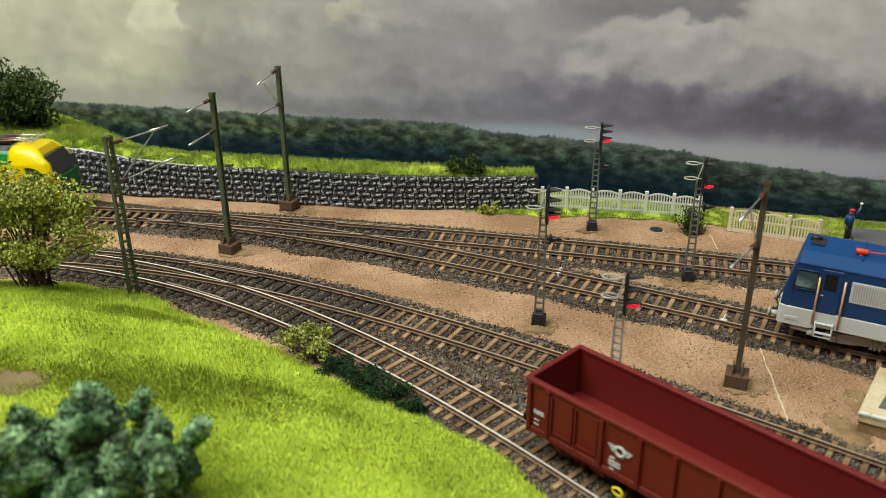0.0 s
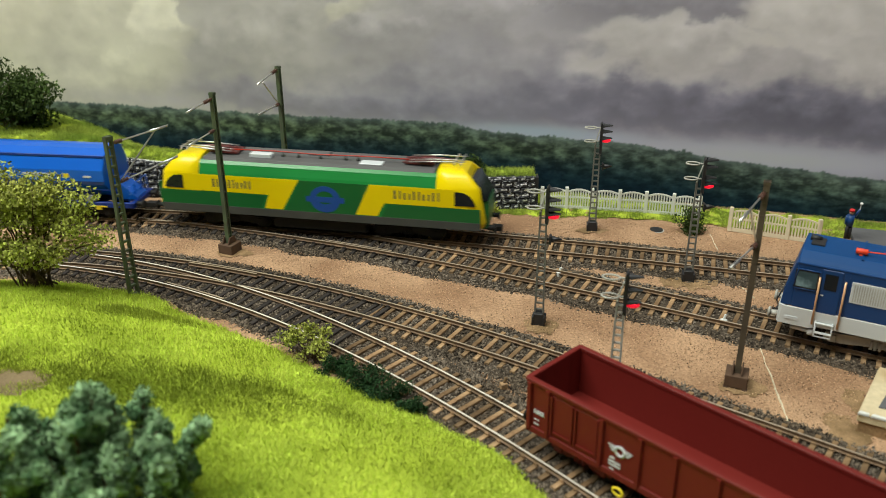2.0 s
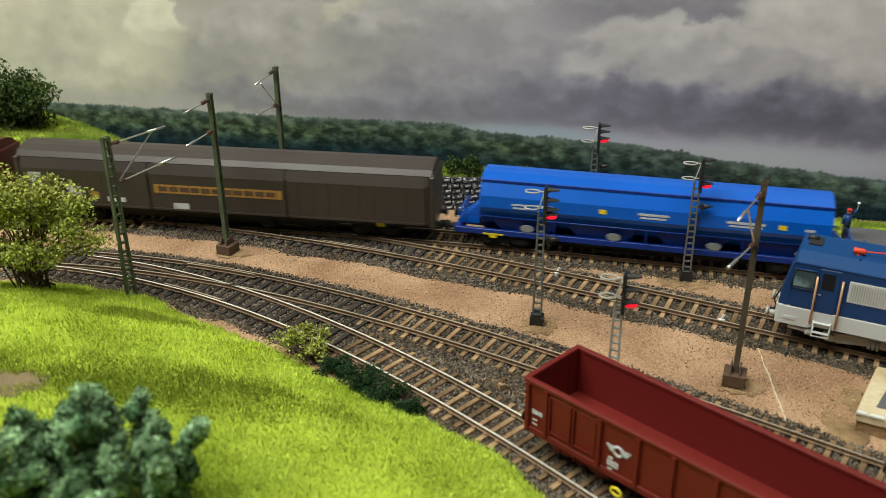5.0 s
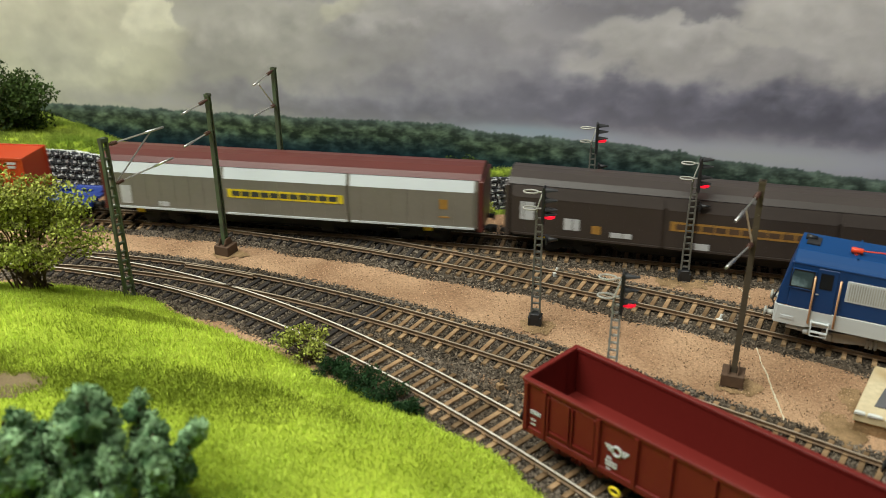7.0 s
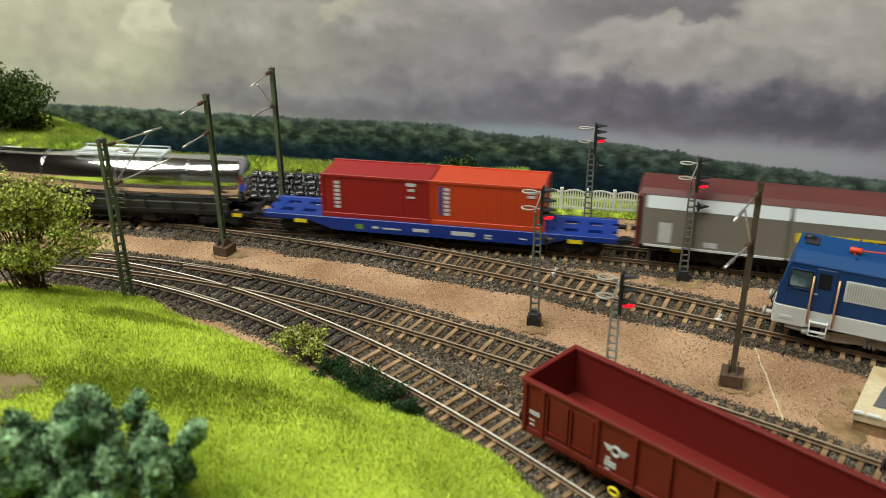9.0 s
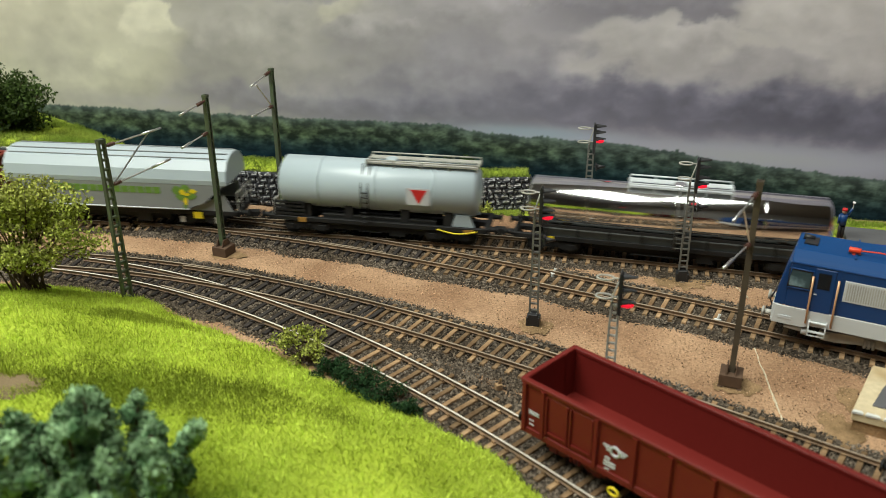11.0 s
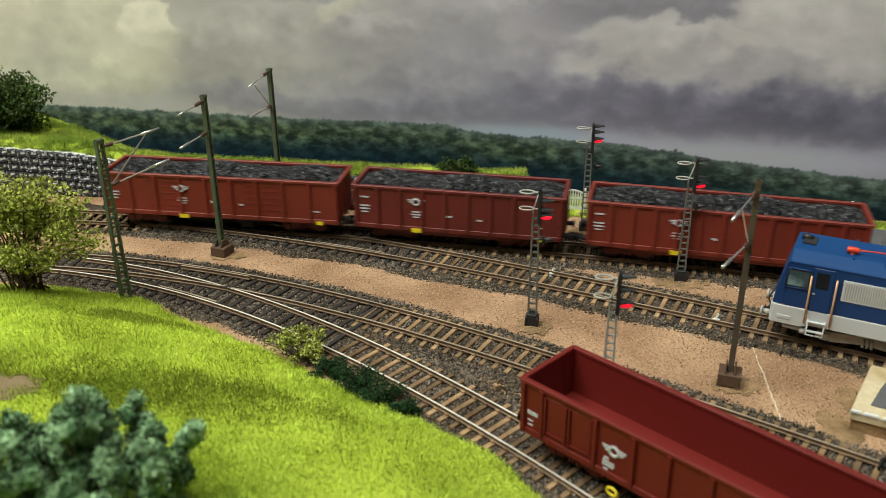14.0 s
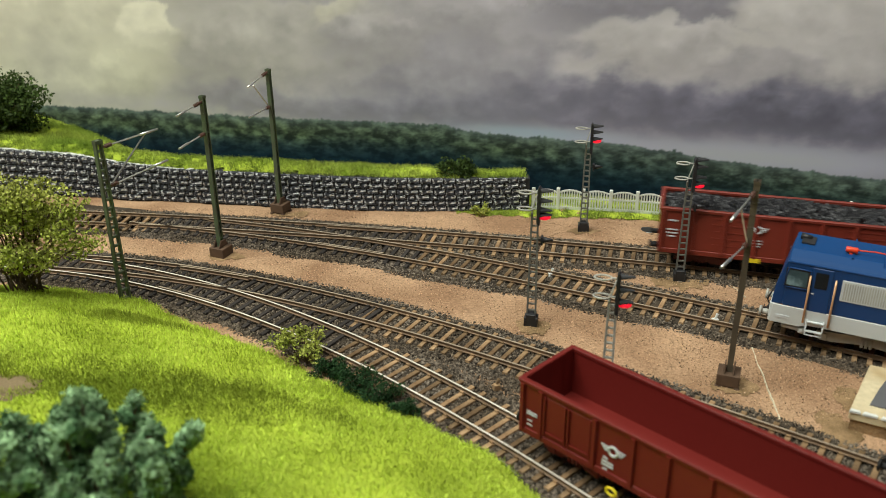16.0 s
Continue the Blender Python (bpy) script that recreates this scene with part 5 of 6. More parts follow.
def blue_hopper():
    t = thing("hopper_wagon", 0, 0, 0, 0, "bright blue bogie hopper wagon with bulged body", "wagon")
    half, bh = 112, 96
    sec = [(-7, 15), (-16, 25.5), (-17, 28), (-16.6, 35), (-12.5, 42.6), (-11.5, 43.6), (-6, 46.5), (0, 47.2), (6, 46.5), (11.5, 43.6), (12.5, 42.6), (16.6, 35), (17, 28), (16, 25.5), (7, 15)]
    bm = bmesh.new()
    loft(bm, [[(x, y, z) for y, z in sec] for x in (-bh, bh)], smooth=False)
    part("body", bm, M_HOPBLUE, t, bevel=0.25)
    for s in (-1, 1):
        bm = bmesh.new()
        box(bm, -bh, bh, s * 12.4 - 0.7, s * 12.4 + 0.7, 42.4, 43.6)
        part("roof_rim", bm, M_FLATBLUE, t)
        bm = bmesh.new()
        tube(bm, [(-104, s * 15.5, 22), (104, s * 15.5, 22)], 0.4, 6)
        for x in (-104, -52, 0, 52, 104):
            cyl(bm, (x, s * 15.5, 13), (x, s * 15.5, 22), 0.4, 0.4, 6)
        part("handrail", bm, M_FLATBLUE, t)
        bm = bmesh.new()
        for x in (-70, -25, 25, 70):
            prism(bm, [(x - 14, 12), (x + 14, 12), (x + 20, 19), (x - 20, 19)], s * 9 - 1.5, s * 9 + 1.5, axis="y")
        part("chute", bm, M_FLATBLUE, t)
        for x in (-68, -18, 37, 84):
            bm = bmesh.new()
            cyl(bm, (x, s * 13.6, 15.5), (x, s * 14.6, 15.5), 4.2, 3.8, 14)
            for v in bm.verts:
                v.co.z = 15.5 + (v.co.z - 15.5) * 0.55
            part("handwheel", bm, M_HOPGREY, t, "pale grey chute handwheel")
    frame_bits(t, half, 14.5, 9.6, 13, M_FLATBLUE)
    for e in (-1, 1):
        railing(t, e * 109, M_HOPBLUE, 13, 13, 10)
        bm = bmesh.new()
        prism(bm, [(e * 98, 13), (e * 111, 13), (e * 111, 14.2), (e * 98, 26)], -7, 7, axis="y")
        part("end_brace", bm, M_HOPBLUE, t)
        marks(t, [(e * 88, 10.5, 12, 1.0), (e * 88, 9.4, 4, 2.4)], 15.1, M_MARKYEL, "step", "yellow step")
    marks(t, [(-72, 31, 10, 1.0), (-72, 29, 8, 1.0), (-58, 31.4, 9, 0.9), (3, 32, 17, 1.3), (3, 30, 14, 1.0), (52, 32, 20, 1.3), (52, 30, 17, 1.0), (99 - 14, 31, 5, 1.4)], 16.95, M_LETTER)
    marks(t, [(-25, 31.5, 4, 2.6), (71, 31.5, 4, 2.6)], 16.95, M_MARKYEL, "warning_sign")
    running_gear(t, (-82, 82), half)
    return t


def sliding_wall_wagon(length, roofm, upperm, wallm, stripm, label):
    t = thing("sliding_wall_wagon", 0, 0, 0, 0, label, "wagon", "sliding wall wagons")
    half = length / 2
    bm = bmesh.new()
    sec = [(-16.2, 13), (-16.2, 37), (-14, 43), (-12, 45.5), (-6, 47.8), (0, 48.3), (6, 47.8), (12, 45.5), (14, 43), (16.2, 37), (16.2, 13)]
    loft(bm, [[(x, y, z) for y, z in sec] for x in (-half + 2, half - 2)], smooth=False)
    part("body", bm, wallm, t)
    bm = bmesh.new()
    sec = [(-14.6, 43.0), (-12.2, 46.2), (-6, 48.6), (0, 49.2), (6, 48.6), (12.2, 46.2), (14.6, 43.0)]
    prism(bm, sec, -half, half)
    part("roof", bm, roofm, t)
    ws = [(-half + 4, -half / 3 - 1.2), (-half / 3 + 1.2, half / 3 - 1.2), (half / 3 + 1.2, half - 4)]
    for i, (a, b) in enumerate(ws):
        for s in (-1, 1):
            bm = bmesh.new()
            prism(bm, [(s * 16.0, 13.2), (s * 17.2, 13.2), (s * 17.2, 36.2), (s * 16.0, 36.2)], a, b)
            d = part("sliding_wall", bm, wallm, t)
            bm = bmesh.new()
            prism(bm, [(s * 15.8, 36.2), (s * 17.3, 36.2), (s * 14.9, 42.6), (s * 13.5, 42.6)], a, b)
            part("wall_top", bm, upperm, d)
            bm = bmesh.new()
            box(bm, a, b, s * 17.3 - 0.4, s * 17.3 + 0.4, 13.0, 14.2)
            part("lower_rail", bm, M_WAGWHITE if upperm is M_WAGWHITE else wallm, d)
            bm = bmesh.new()
            k = 0
            x = a + 6
            while x < b - 3:
                box(bm, x - 0.25, x + 0.25, s * 17.2 - 0.18, s * 17.2 + 0.18, 14.2, 36)
                x += 9.5
            part("wall_rib", bm, wallm, d)
    a, b = ws[1]
    marks(t, [((a + b) / 2, 27, b - a - 4, 5.6)], 17.25, stripm, "name_strip", "coloured strip with dark lettering bars")
    word(t, a + 5, b - 5, 25.4, 28.6, 17.32, M_SKIRT if stripm is M_MARKYEL else M_RUSTBASE, 11)
    for e in (-1, 1):
        bm = bmesh.new()
        box(bm, e * half - 1.5, e * half + 1.5, -16.4, 16.4, 11, 43)
        part("end_wall", bm, wallm if roofm is wallm else roofm, t, bevel=0.4)
    bm = bmesh.new()
    box(bm, -half, half, -14.5, 14.5, 10, 13)
    part("underframe", bm, M_UNDER, t)
    if stripm is M_MARKYEL:
        marks(t, [(-half + 15, 22, 7, 12), (-half + 40, 17, 7, 3)], 17.25, M_LETTER)
        marks(t, [(half - 22, 28, 5, 6), (half - 22, 20, 7, 0.8)], 17.25, M_BRONZE)
    else:
        marks(t, [(-half + 12, 28, 8, 11), (-half + 38, 22, 9, 7), (-half + 66, 18, 12, 3), (half / 3 * -1 + 20, 16, 10, 4)], 17.25, M_LETTER)
        marks(t, [(-half + 52, 20, 5, 5)], 17.25, M_BRONZE)
    marks(t, [(-half + 22, 10.6, 5, 2.4), (half - 32, 10.6, 5, 2.4)], 14.7, M_MARKYEL, "lashing_ring")
    running_gear(t, (-half + 36, half - 36), half)
    return t


def container_flat():
    t = thing("container_wagon", 0, 0, 0, 0, "blue flat container wagon with fish-belly sides", "wagon")
    half = 108
    for s in (-1, 1):
        bm = bmesh.new()
        prism(bm, [(-half, 11), (-78, 11), (-62, 6), (62, 6), (78, 11), (half, 11), (half, 14.4), (-half, 14.4)], s * 14 - 1.2, s * 14 + 1.2, axis="y")
        part("side_beam", bm, M_FLATBLUE, t, bevel=0.25)
    bm = bmesh.new()
    box(bm, -70, 70, -13, 13, 11.5, 13.2)
    part("deck", bm, M_FLATBLUE, t)
    for e in (-1, 1):
        for y0, y1 in ((-13, -8), (-3.5, 3.5), (8, 13)):
            bm = bmesh.new()
            box(bm, min(e * 70, e * half), max(e * 70, e * half), y0, y1, 12.4, 14)
            part("deck_plank", bm, M_FLATBLUE, t)
        for x in (74, 88, 102):
            bm = bmesh.new()
            box(bm, e * x - 3, e * x + 3, -13, 13, 12.2, 14.2)
            part("crossbeam", bm, M_FLATBLUE, t)
    marks(t, [(-36, 9.8, 4, 1.4), (-26, 9.5, 11, 0.9), (-8, 10, 9, 2), (18, 10, 14, 2.6), (33, 10.2, 4, 1), (33, 8.4, 4, 1), (54, 9.6, 4, 0.8)], 15.25, M_LETTER)
    marks(t, [(-46, 9.6, 4.6, 3.2)], 15.25, M_LOGOGREEN, "emblem")
    marks(t, [(-84, 10.6, 8, 2.4), (84, 10.6, 8, 2.4)], 15.3, M_MARKYEL, "lashing_ring")
    running_gear(t, (-84, 84), half)
    return t


def container(material, label, navy):
    t = thing("shipping_container", 0, 0, 0, 0, label, "container", "containers on the wagon")
    h = 33.2
    bm = bmesh.new()
    box(bm, -h, h, -13.6, 13.6, 0.4, 27.2)
    part("body", bm, material, t)
    bm = bmesh.new()
    for s in (-1, 1):
        for z0, z1 in ((0, 3), (26, 27.8)):
            box(bm, -h - 0.2, h + 0.2, s * 13.8 - 0.5, s * 13.8 + 0.5, z0, z1)
        for x in (-h, h):
            box(bm, x - 1, x + 1, s * 13.7 - 0.7, s * 13.7 + 0.7, 0, 27.8)
    part("corner_frame", bm, material, t, bevel=0.15)
    for s in (-1, 1):
        bm = bmesh.new()
        x = -h + 2.5
        while x < h - 2:
            prism(bm, [(x, s * 13.6), (x + 0.5, s * 13.95), (x + 1.3, s * 13.95), (x + 1.8, s * 13.6)], 3, 26, axis="z")
            x += 2.9
        part("corrugation", bm, material, t)
    marks(t, [(-24, z, 3.4, 1.7) for z in (7, 9.6, 12.2, 14.8, 17.4, 20, 22.6)] + ([] if navy else [(22, 24, 6, 2), (22, 20.5, 4, 1.6), (22, 16, 5, 1.2)]), 14.0, M_LETTER, "lettering", "white lettering bars")
    if navy:
        marks(t, [(-27.5, 15.5, 2.0, 18)], 13.99, M_LOGO, "stripe", "navy stripe")
        marks(t, [(26, 24, 6, 1.6), (26, 21.5, 5, 1.6)], 14.0, M_LETTER)
    return t


def dome_rings(x0, x1, r, zc, bulge, n=28):
    out = []
    for x, q in ((x0 - bulge, 0.05), (x0 - bulge * 0.9, 0.45), (x0 - bulge * 0.55, 0.8), (x0, 1), (x1, 1), (x1 + bulge * 0.55, 0.8), (x1 + bulge * 0.9, 0.45), (x1 + bulge, 0.05)):
        out.append([(x, r * q * math.cos(a), zc + r * q * math.sin(a)) for a in [2 * math.pi * i / n for i in range(n)]])
    return out


def tank_wagon(half, tank, r, zc, material, label, silver):
    t = thing("tank_wagon", 0, 0, 0, 0, label, "wagon", "tank wagons")
    bm = bmesh.new()
    loft(bm, dome_rings(-tank, tank, r, zc, 4))
    part("tank", bm, material, t)
    for x in (-tank * 0.6, 0, tank * 0.6):
        bm = bmesh.new()
        loft(bm, [[(x + dx, (r + 0.25) * math.cos(a), zc + (r + 0.25) * math.sin(a)) for a in [2 * math.pi * i / 28 for i in range(28)]] for dx in (-0.6, 0.6)])
        part("tank_band", bm, material, t)
    frame_bits(t, half, 13.5, 9.8, 12.6)
    for x in (-tank * 0.75, tank * 0.75, -tank * 0.3, tank * 0.3):
        bm = bmesh.new()
        prism(bm, [(-12, 12.4), (12, 12.4), (10.5, zc - 6), (-10.5, zc - 6)], x - 2.5, x + 2.5)
        part("saddle", bm, M_UNDER, t, "black tank saddle")
    top = zc + r
    bm = bmesh.new()
    a, b = (-26, 30) if silver else (-6, tank + 2)
    for y in (-7.5, 7.5):
        tube(bm, [(a, y, top + 2.6), (b, y, top + 2.6)], 0.5, 6)
        for x in np.linspace(a, b, 5):
            cyl(bm, (x, y, top - 2), (x, y, top + 2.6), 0.4, 0.4, 6)
    box(bm, a, b, -7.5, -2.2, top + 0.2, top + 0.9)
    box(bm, a, b, 2.2, 7.5, top + 0.2, top + 0.9)
    for x in (a, b):
        box(bm, x - 0.6, x + 0.6, -8, 8, top, top + 1.2)
    w = part("walkway", bm, M_WAGWHITE if silver else M_SIGNALW, t, "pale grey roof walkway")
    bm = bmesh.new()
    cyl(bm, (2 if silver else 8, 0, top - 1), (2 if silver else 8, 0, top + 2), 4, 3.6, 14)
    part("manhole", bm, material, t, bevel=0.2)
    bm = bmesh.new()
    for y in (-2.4, 2.4):
        cyl(bm, (a - 1, y * 2, top), (a - 1, y * 2, top + 1.5), 0.4, 0.4, 6)
    for s in (-1, 1):
        x = 4 if silver else -tank * 0.1
        for dx in (-2.2, 2.2):
            tube(bm, [(x + dx, s * 8, top + 0.5), (x + dx, s * (r + 0.8), zc + 2), (x + dx, s * (r + 0.8), 12)], 0.35, 5)
        for z in np.arange(13, zc + 3, 3.2):
            tube(bm, [(x - 2.2, s * (r + 0.8), z), (x + 2.2, s * (r + 0.8), z)], 0.3, 5)
    part("ladder", bm, M_SIGNAL if silver else M_UNDER, t)
    if silver:
        for s in (-1, 1):
            bm = bmesh.new()
            box(bm, -tank + 4, tank - 4, s * 14.2 - 0.3, s * 14.2 + 0.3, 18.6, 20.2)
            for i in range(9):
                x = -tank + 10 + i * 18
                box(bm, x - 0.6, x + 0.6, s * 13.8 - 0.5, s * 13.8 + 0.5, 12, 20)
            part("side_rail", bm, M_UNDER, t, "black side rail")
            bm = bmesh.new()
            box(bm, -tank + 8, tank - 8, s * 10 - 2, s * 10 + 2, 11, 17)
            part("valve_box", bm, M_SKIRT, t, "dark equipment below the tank", 0.4)
    else:
        for s in (-1, 1):
            bm = bmesh.new()
            y = s * (r + 0.15)
            box(bm, 20, 34, y - 0.2, y + 0.2, zc - 5.5, zc + 5)
            sg = part("hazard_panel", bm, M_LETTER, t, "white panel with red triangle")
            bm = bmesh.new()
            prism(bm, [(22.5, zc + 4), (32.5, zc + 4), (27.5, zc - 4.8)], y - 0.35, y + 0.35, axis="y")
            part("red_triangle", bm, M_SIGNRED, sg)
        for s in (-1, 1):
            bm = bmesh.new()
            box(bm, -tank + 24, tank - 22, s * 9.5 - 1.5, s * 9.5 + 1.5, 5, 15)
            part("valve_box", bm, M_UNDER, t, "black equipment below the tank", 0.4)
            for x in (-tank + 6, tank - 6):
                bm = bmesh.new()
                prism(bm, [(x - 7, 12.4), (x + 7, 12.4), (x + 4, 20), (x - 4, 20)], s * 10.5 - 1.2, s * 10.5 + 1.2, axis="y")
                part("cradle", bm, M_TANK if x > 0 else M_UNDER, t, "sloped tank cradle")
            for z in (13.5, 16, 18.5, 21):
                bm = bmesh.new()
                box(bm, -tank - 6, -tank + 14, s * 12.6 - 0.5, s * 12.6 + 0.5, z, z + 1.2)
                part("platform_slat", bm, M_UNDER, t, "black platform slat")
            for x in (-tank - 5.5, -tank + 4, -tank + 13.5):
                bm = bmesh.new()
                box(bm, x - 0.5, x + 0.5, s * 12.6 - 0.6, s * 12.6 + 0.6, 12.4, 22.4)
                part("platform_post", bm, M_UNDER, t)
        bm = bmesh.new()
        for s in (-1, 1):
            pts = [(38 + i * 2.4, s * 13.8, 11 - 2.2 * math.sin(math.pi * i / 10)) for i in range(11)]
            tube(bm, pts, 0.5, 6)
        part("hose", bm, M_MARKYEL, t, "yellow sagging hose")
    marks(t, [(-half + 22, 11, 5, 3), (half - 12, 10.6, 6, 2.4)], 13.8, M_MARKYEL if silver else M_BRONZE, "lashing_ring")
    railing(t, -half + 3, M_UNDER if silver else M_SIGNALW, 11, 12.6, 9)
    running_gear(t, (-half + 24, half - 24), half)
    return t


def white_hopper():
    t = thing("grain_hopper_wagon", 0, 0, 0, 0, "white and grey grain hopper wagon with green lettering", "wagon")
    half, bh = 79, 73.8
    up = [(-16.6, 31), (-16.8, 34), (-15.2, 40), (-11, 45), (-5, 47.6), (0, 48.2), (5, 47.6), (11, 45), (15.2, 40), (16.8, 34), (16.6, 31)]
    bm = bmesh.new()
    loft(bm, [[(x, y, z) for y, z in up] for x in (-bh, bh)], smooth=False)
    part("upper_body", bm, M_HOPWHITE, t, bevel=0.2)
    bm = bmesh.new()
    for s in (-1, 1):
        prism(bm, [(-bh + 2, 31), (-bh + 16, 19), (-bh + 30, 14), (bh - 30, 14), (bh - 16, 19), (bh - 2, 31)], s * 15.9 - 0.6, s * 15.9 + 0.6, axis="y")
    prism(bm, [(-bh + 2, 31), (-bh + 34, 14), (bh - 34, 14), (bh - 2, 31)], -15.5, 15.5, axis="y")
    part("lower_body", bm, M_HOPGREY, t)
    for s in (-1, 1):
        bm = bmesh.new()
        tube(bm, [(-bh + 26, s * 16.4, 14.5), (bh - 26, s * 16.4, 14.5)], 0.5, 6)
        part("lower_rim", bm, M_WAGWHITE, t)
        for y in (5.2, 9.5):
            bm = bmesh.new()
            tube(bm, [(-bh + 2, s * y, 48.0 - (y - 5) * 0.45), (bh - 2, s * y, 48.0 - (y - 5) * 0.45)], 0.4, 6)
            part("roof_rail", bm, M_HOPGREY, t)
        for e in (-1, 1):
            bm = bmesh.new()
            prism(bm, [(e * (bh - 28), 13), (e * (bh + 1), 13), (e * (bh - 4), 24)], s * 13 - 0.6, s * 13 + 0.6, axis="y")
            part("end_brace", bm, M_HOPGREY, t)
    word(t, -43, 31, 24.4, 28.6, 16.6, M_LOGOGREEN, 14, "lettering", "green lettering bars")
    for s in (-1, 1):
        bm = bmesh.new()
        for cx, cz, rx, rz in ((41, 27, 3.2, 3.0), (46.5, 28.5, 3.4, 2.4), (43.5, 23.0, 3.6, 2.6), (49.5, 23.6, 4.2, 2.4), (45.5, 17.0, 1.3, 2.4)):
            prism(bm, [(cx + rx * math.cos(k * 0.5236) * (1 - 0.2 * (k % 2)), cz + rz * math.sin(k * 0.5236)) for k in range(12)], s * 16.6 - 0.15, s * 16.6 + 0.15, axis="y")
        em = part("emblem", bm, M_LOGOGREEN, t, "green and yellow plant emblem")
        bm = bmesh.new()
        for cx, cz, rx, rz in ((44.5, 26.0, 2.0, 1.8), (51.5, 26.8, 2.6, 1.4), (46.2, 20.0, 1.5, 2.6), (47.5, 24.6, 2.2, 1.0)):
            prism(bm, [(cx + rx * math.cos(k * 0.5236) * (1 - 0.25 * (k % 2)), cz + rz * math.sin(k * 0.5236)) for k in range(12)], s * 16.7 - 0.15, s * 16.7 + 0.15, axis="y")
        part("emblem_flower", bm, M_MARKYEL, em, "yellow flower")
    marks(t, [(-50, 22, 14, 1.4), (-50, 19.5, 12, 1.4), (-46, 24, 16, 1.2)], 16.55, M_LETTER)
    frame_bits(t, half, 14, 10, 13)
    for e in (-1, 1):
        railing(t, e * (half - 1), M_SIGNALW, 12, 13, 12)
    marks(t, [(-58, 10, 6, 4.4), (52, 10, 6, 4.4)], 14.4, M_MARKYEL, "axle_plate")
    marks(t, [(-64, 6.5, 3.4, 4), (-41, 6.5, 3.4, 4), (41, 6.5, 3.4, 4), (64, 6.5, 3.4, 4)], 13.4, M_SIGNALW, "axle_box", "pale grey axle box")
    running_gear(t, (-52, 52), half)
    return t


def open_wagon(half, material, label, ribs, variant, top=37.0, posts=None, doors=()):
    """Open box wagon with posts, rim and doors."""
    t = thing("open_wagon", 0, 0, 0, 0, label, "wagon", "open wagons")
    w = 16.4
    bm = bmesh.new()
    box(bm, -half, half, -w + 1, w - 1, 11.6, 13.4)
    part("floor", bm, material, t)
    for s in (-1, 1):
        bm = bmesh.new()
        box(bm, -half, half, s * (w - 0.6) - 0.6, s * (w - 0.6) + 0.6, 12, top)
        sw = part("side_wall", bm, material, t)
        bm = bmesh.new()
        box(bm, -half - 0.4, half + 0.4, s * (w - 0.4) - 1.2, s * (w - 0.4) + 1.2, top - 1.4, top + 0.3)
        part("top_rim", bm, material, t, bevel=0.25)
        bm = bmesh.new()
        box(bm, -half, half, s * w - 0.6, s * w + 0.9, 10.2, 13)
        part("sole_bar", bm, material, t, bevel=0.2)
        for x in posts or [-half + 1.4 + (2 * half - 2.8) * i / ribs for i in range(ribs + 1)]:
            bm = bmesh.new()
            prism(bm, [(x - 1.2, s * w), (x - 0.8, s * (w + 1.3)), (x + 0.8, s * (w + 1.3)), (x + 1.2, s * w)], 12, top - 1.2, axis="z")
            part("post", bm, material, sw)
        if variant == "door":
            for x0, x1 in doors:
                bm = bmesh.new()
                box(bm, x0, x1, s * w - 0.1, s * w + 0.5, 14, top - 3)
                d = part("door", bm, material, sw, bevel=0.2)
                bm = bmesh.new()
                box(bm, x0 + 1, x1 - 1, s * (w + 0.6) - 0.2, s * (w + 0.6) + 0.2, 15, 15.9)
                for x in (x0 + 0.3, x1 - 0.3):
                    box(bm, x - 0.35, x + 0.35, s * (w + 0.7) - 0.3, s * (w + 0.7) + 0.3, 14, top - 3)
                part("door_bar", bm, material, d)
        elif variant == "ribbed":
            for x0 in (-half * 0.62, half * 0.24):
                for z in (17, 21, 25, 29, 32.5):
                    bm = bmesh.new()
                    box(bm, x0, x0 + half * 0.32, s * w - 0.2, s * w + 0.7, z, z + 0.7)
                    part("panel_rib", bm, material, sw)
        else:
            bm = bmesh.new()
            prism(bm, [(-half, 12), (half, 12), (half, 10.5), (half * 0.45, 8), (-half * 0.45, 8), (-half, 10.5)], s * (w - 1) - 0.5, s * (w - 1) + 0.5, axis="y")
            part("truss", bm, material, t)
    for e in (-1, 1):
        bm = bmesh.new()
        box(bm, e * (half - 0.6) - 0.6, e * (half - 0.6) + 0.6, -w, w, 12, top)
        ew = part("end_wall", bm, material, t)
        bm = bmesh.new()
        box(bm, e * half - 1.1, e * half + 1.1, -w - 0.4, w + 0.4, top - 1.4, top + 0.35)
        part("top_rim", bm, material, t, bevel=0.25)
        for y in (-9, 0, 9):
            bm = bmesh.new()
            box(bm, e * half - 0.6, e * half + 1.2, y - 0.9, y + 0.9, 11, top - 1.2)
            part("post", bm, material, ew)
    bm = bmesh.new()
    box(bm, -half + 6, half - 6, -3, 3, 8, 11.6)
    part("centre_sill", bm, M_UNDER, t)
    return t


def winged_emblem(t, x, z, y, s=1.0):
    for sd in (-1, 1):
        bm = bmesh.new()
        tube(bm, [(x + s * 1.9 * math.cos(a), sd * y, z + s * 1.9 * math.sin(a)) for a in [2 * math.pi * i / 16 for i in range(17)]], s * 0.62, 4)
        for e in (-1, 1):
            for i in range(3):
                box(bm, x + e * s * 1.6 if e > 0 else x - s * (5.2 - 0.7 * i), x + s * (5.2 - 0.7 * i) if e > 0 else x - s * 1.6, sd * y - 0.13, sd * y + 0.13, z + s * (0.9 - 0.9 * i), z + s * (1.4 - 0.9 * i))
        part("emblem", bm, M_LETTER, t, "white winged wheel emblem")


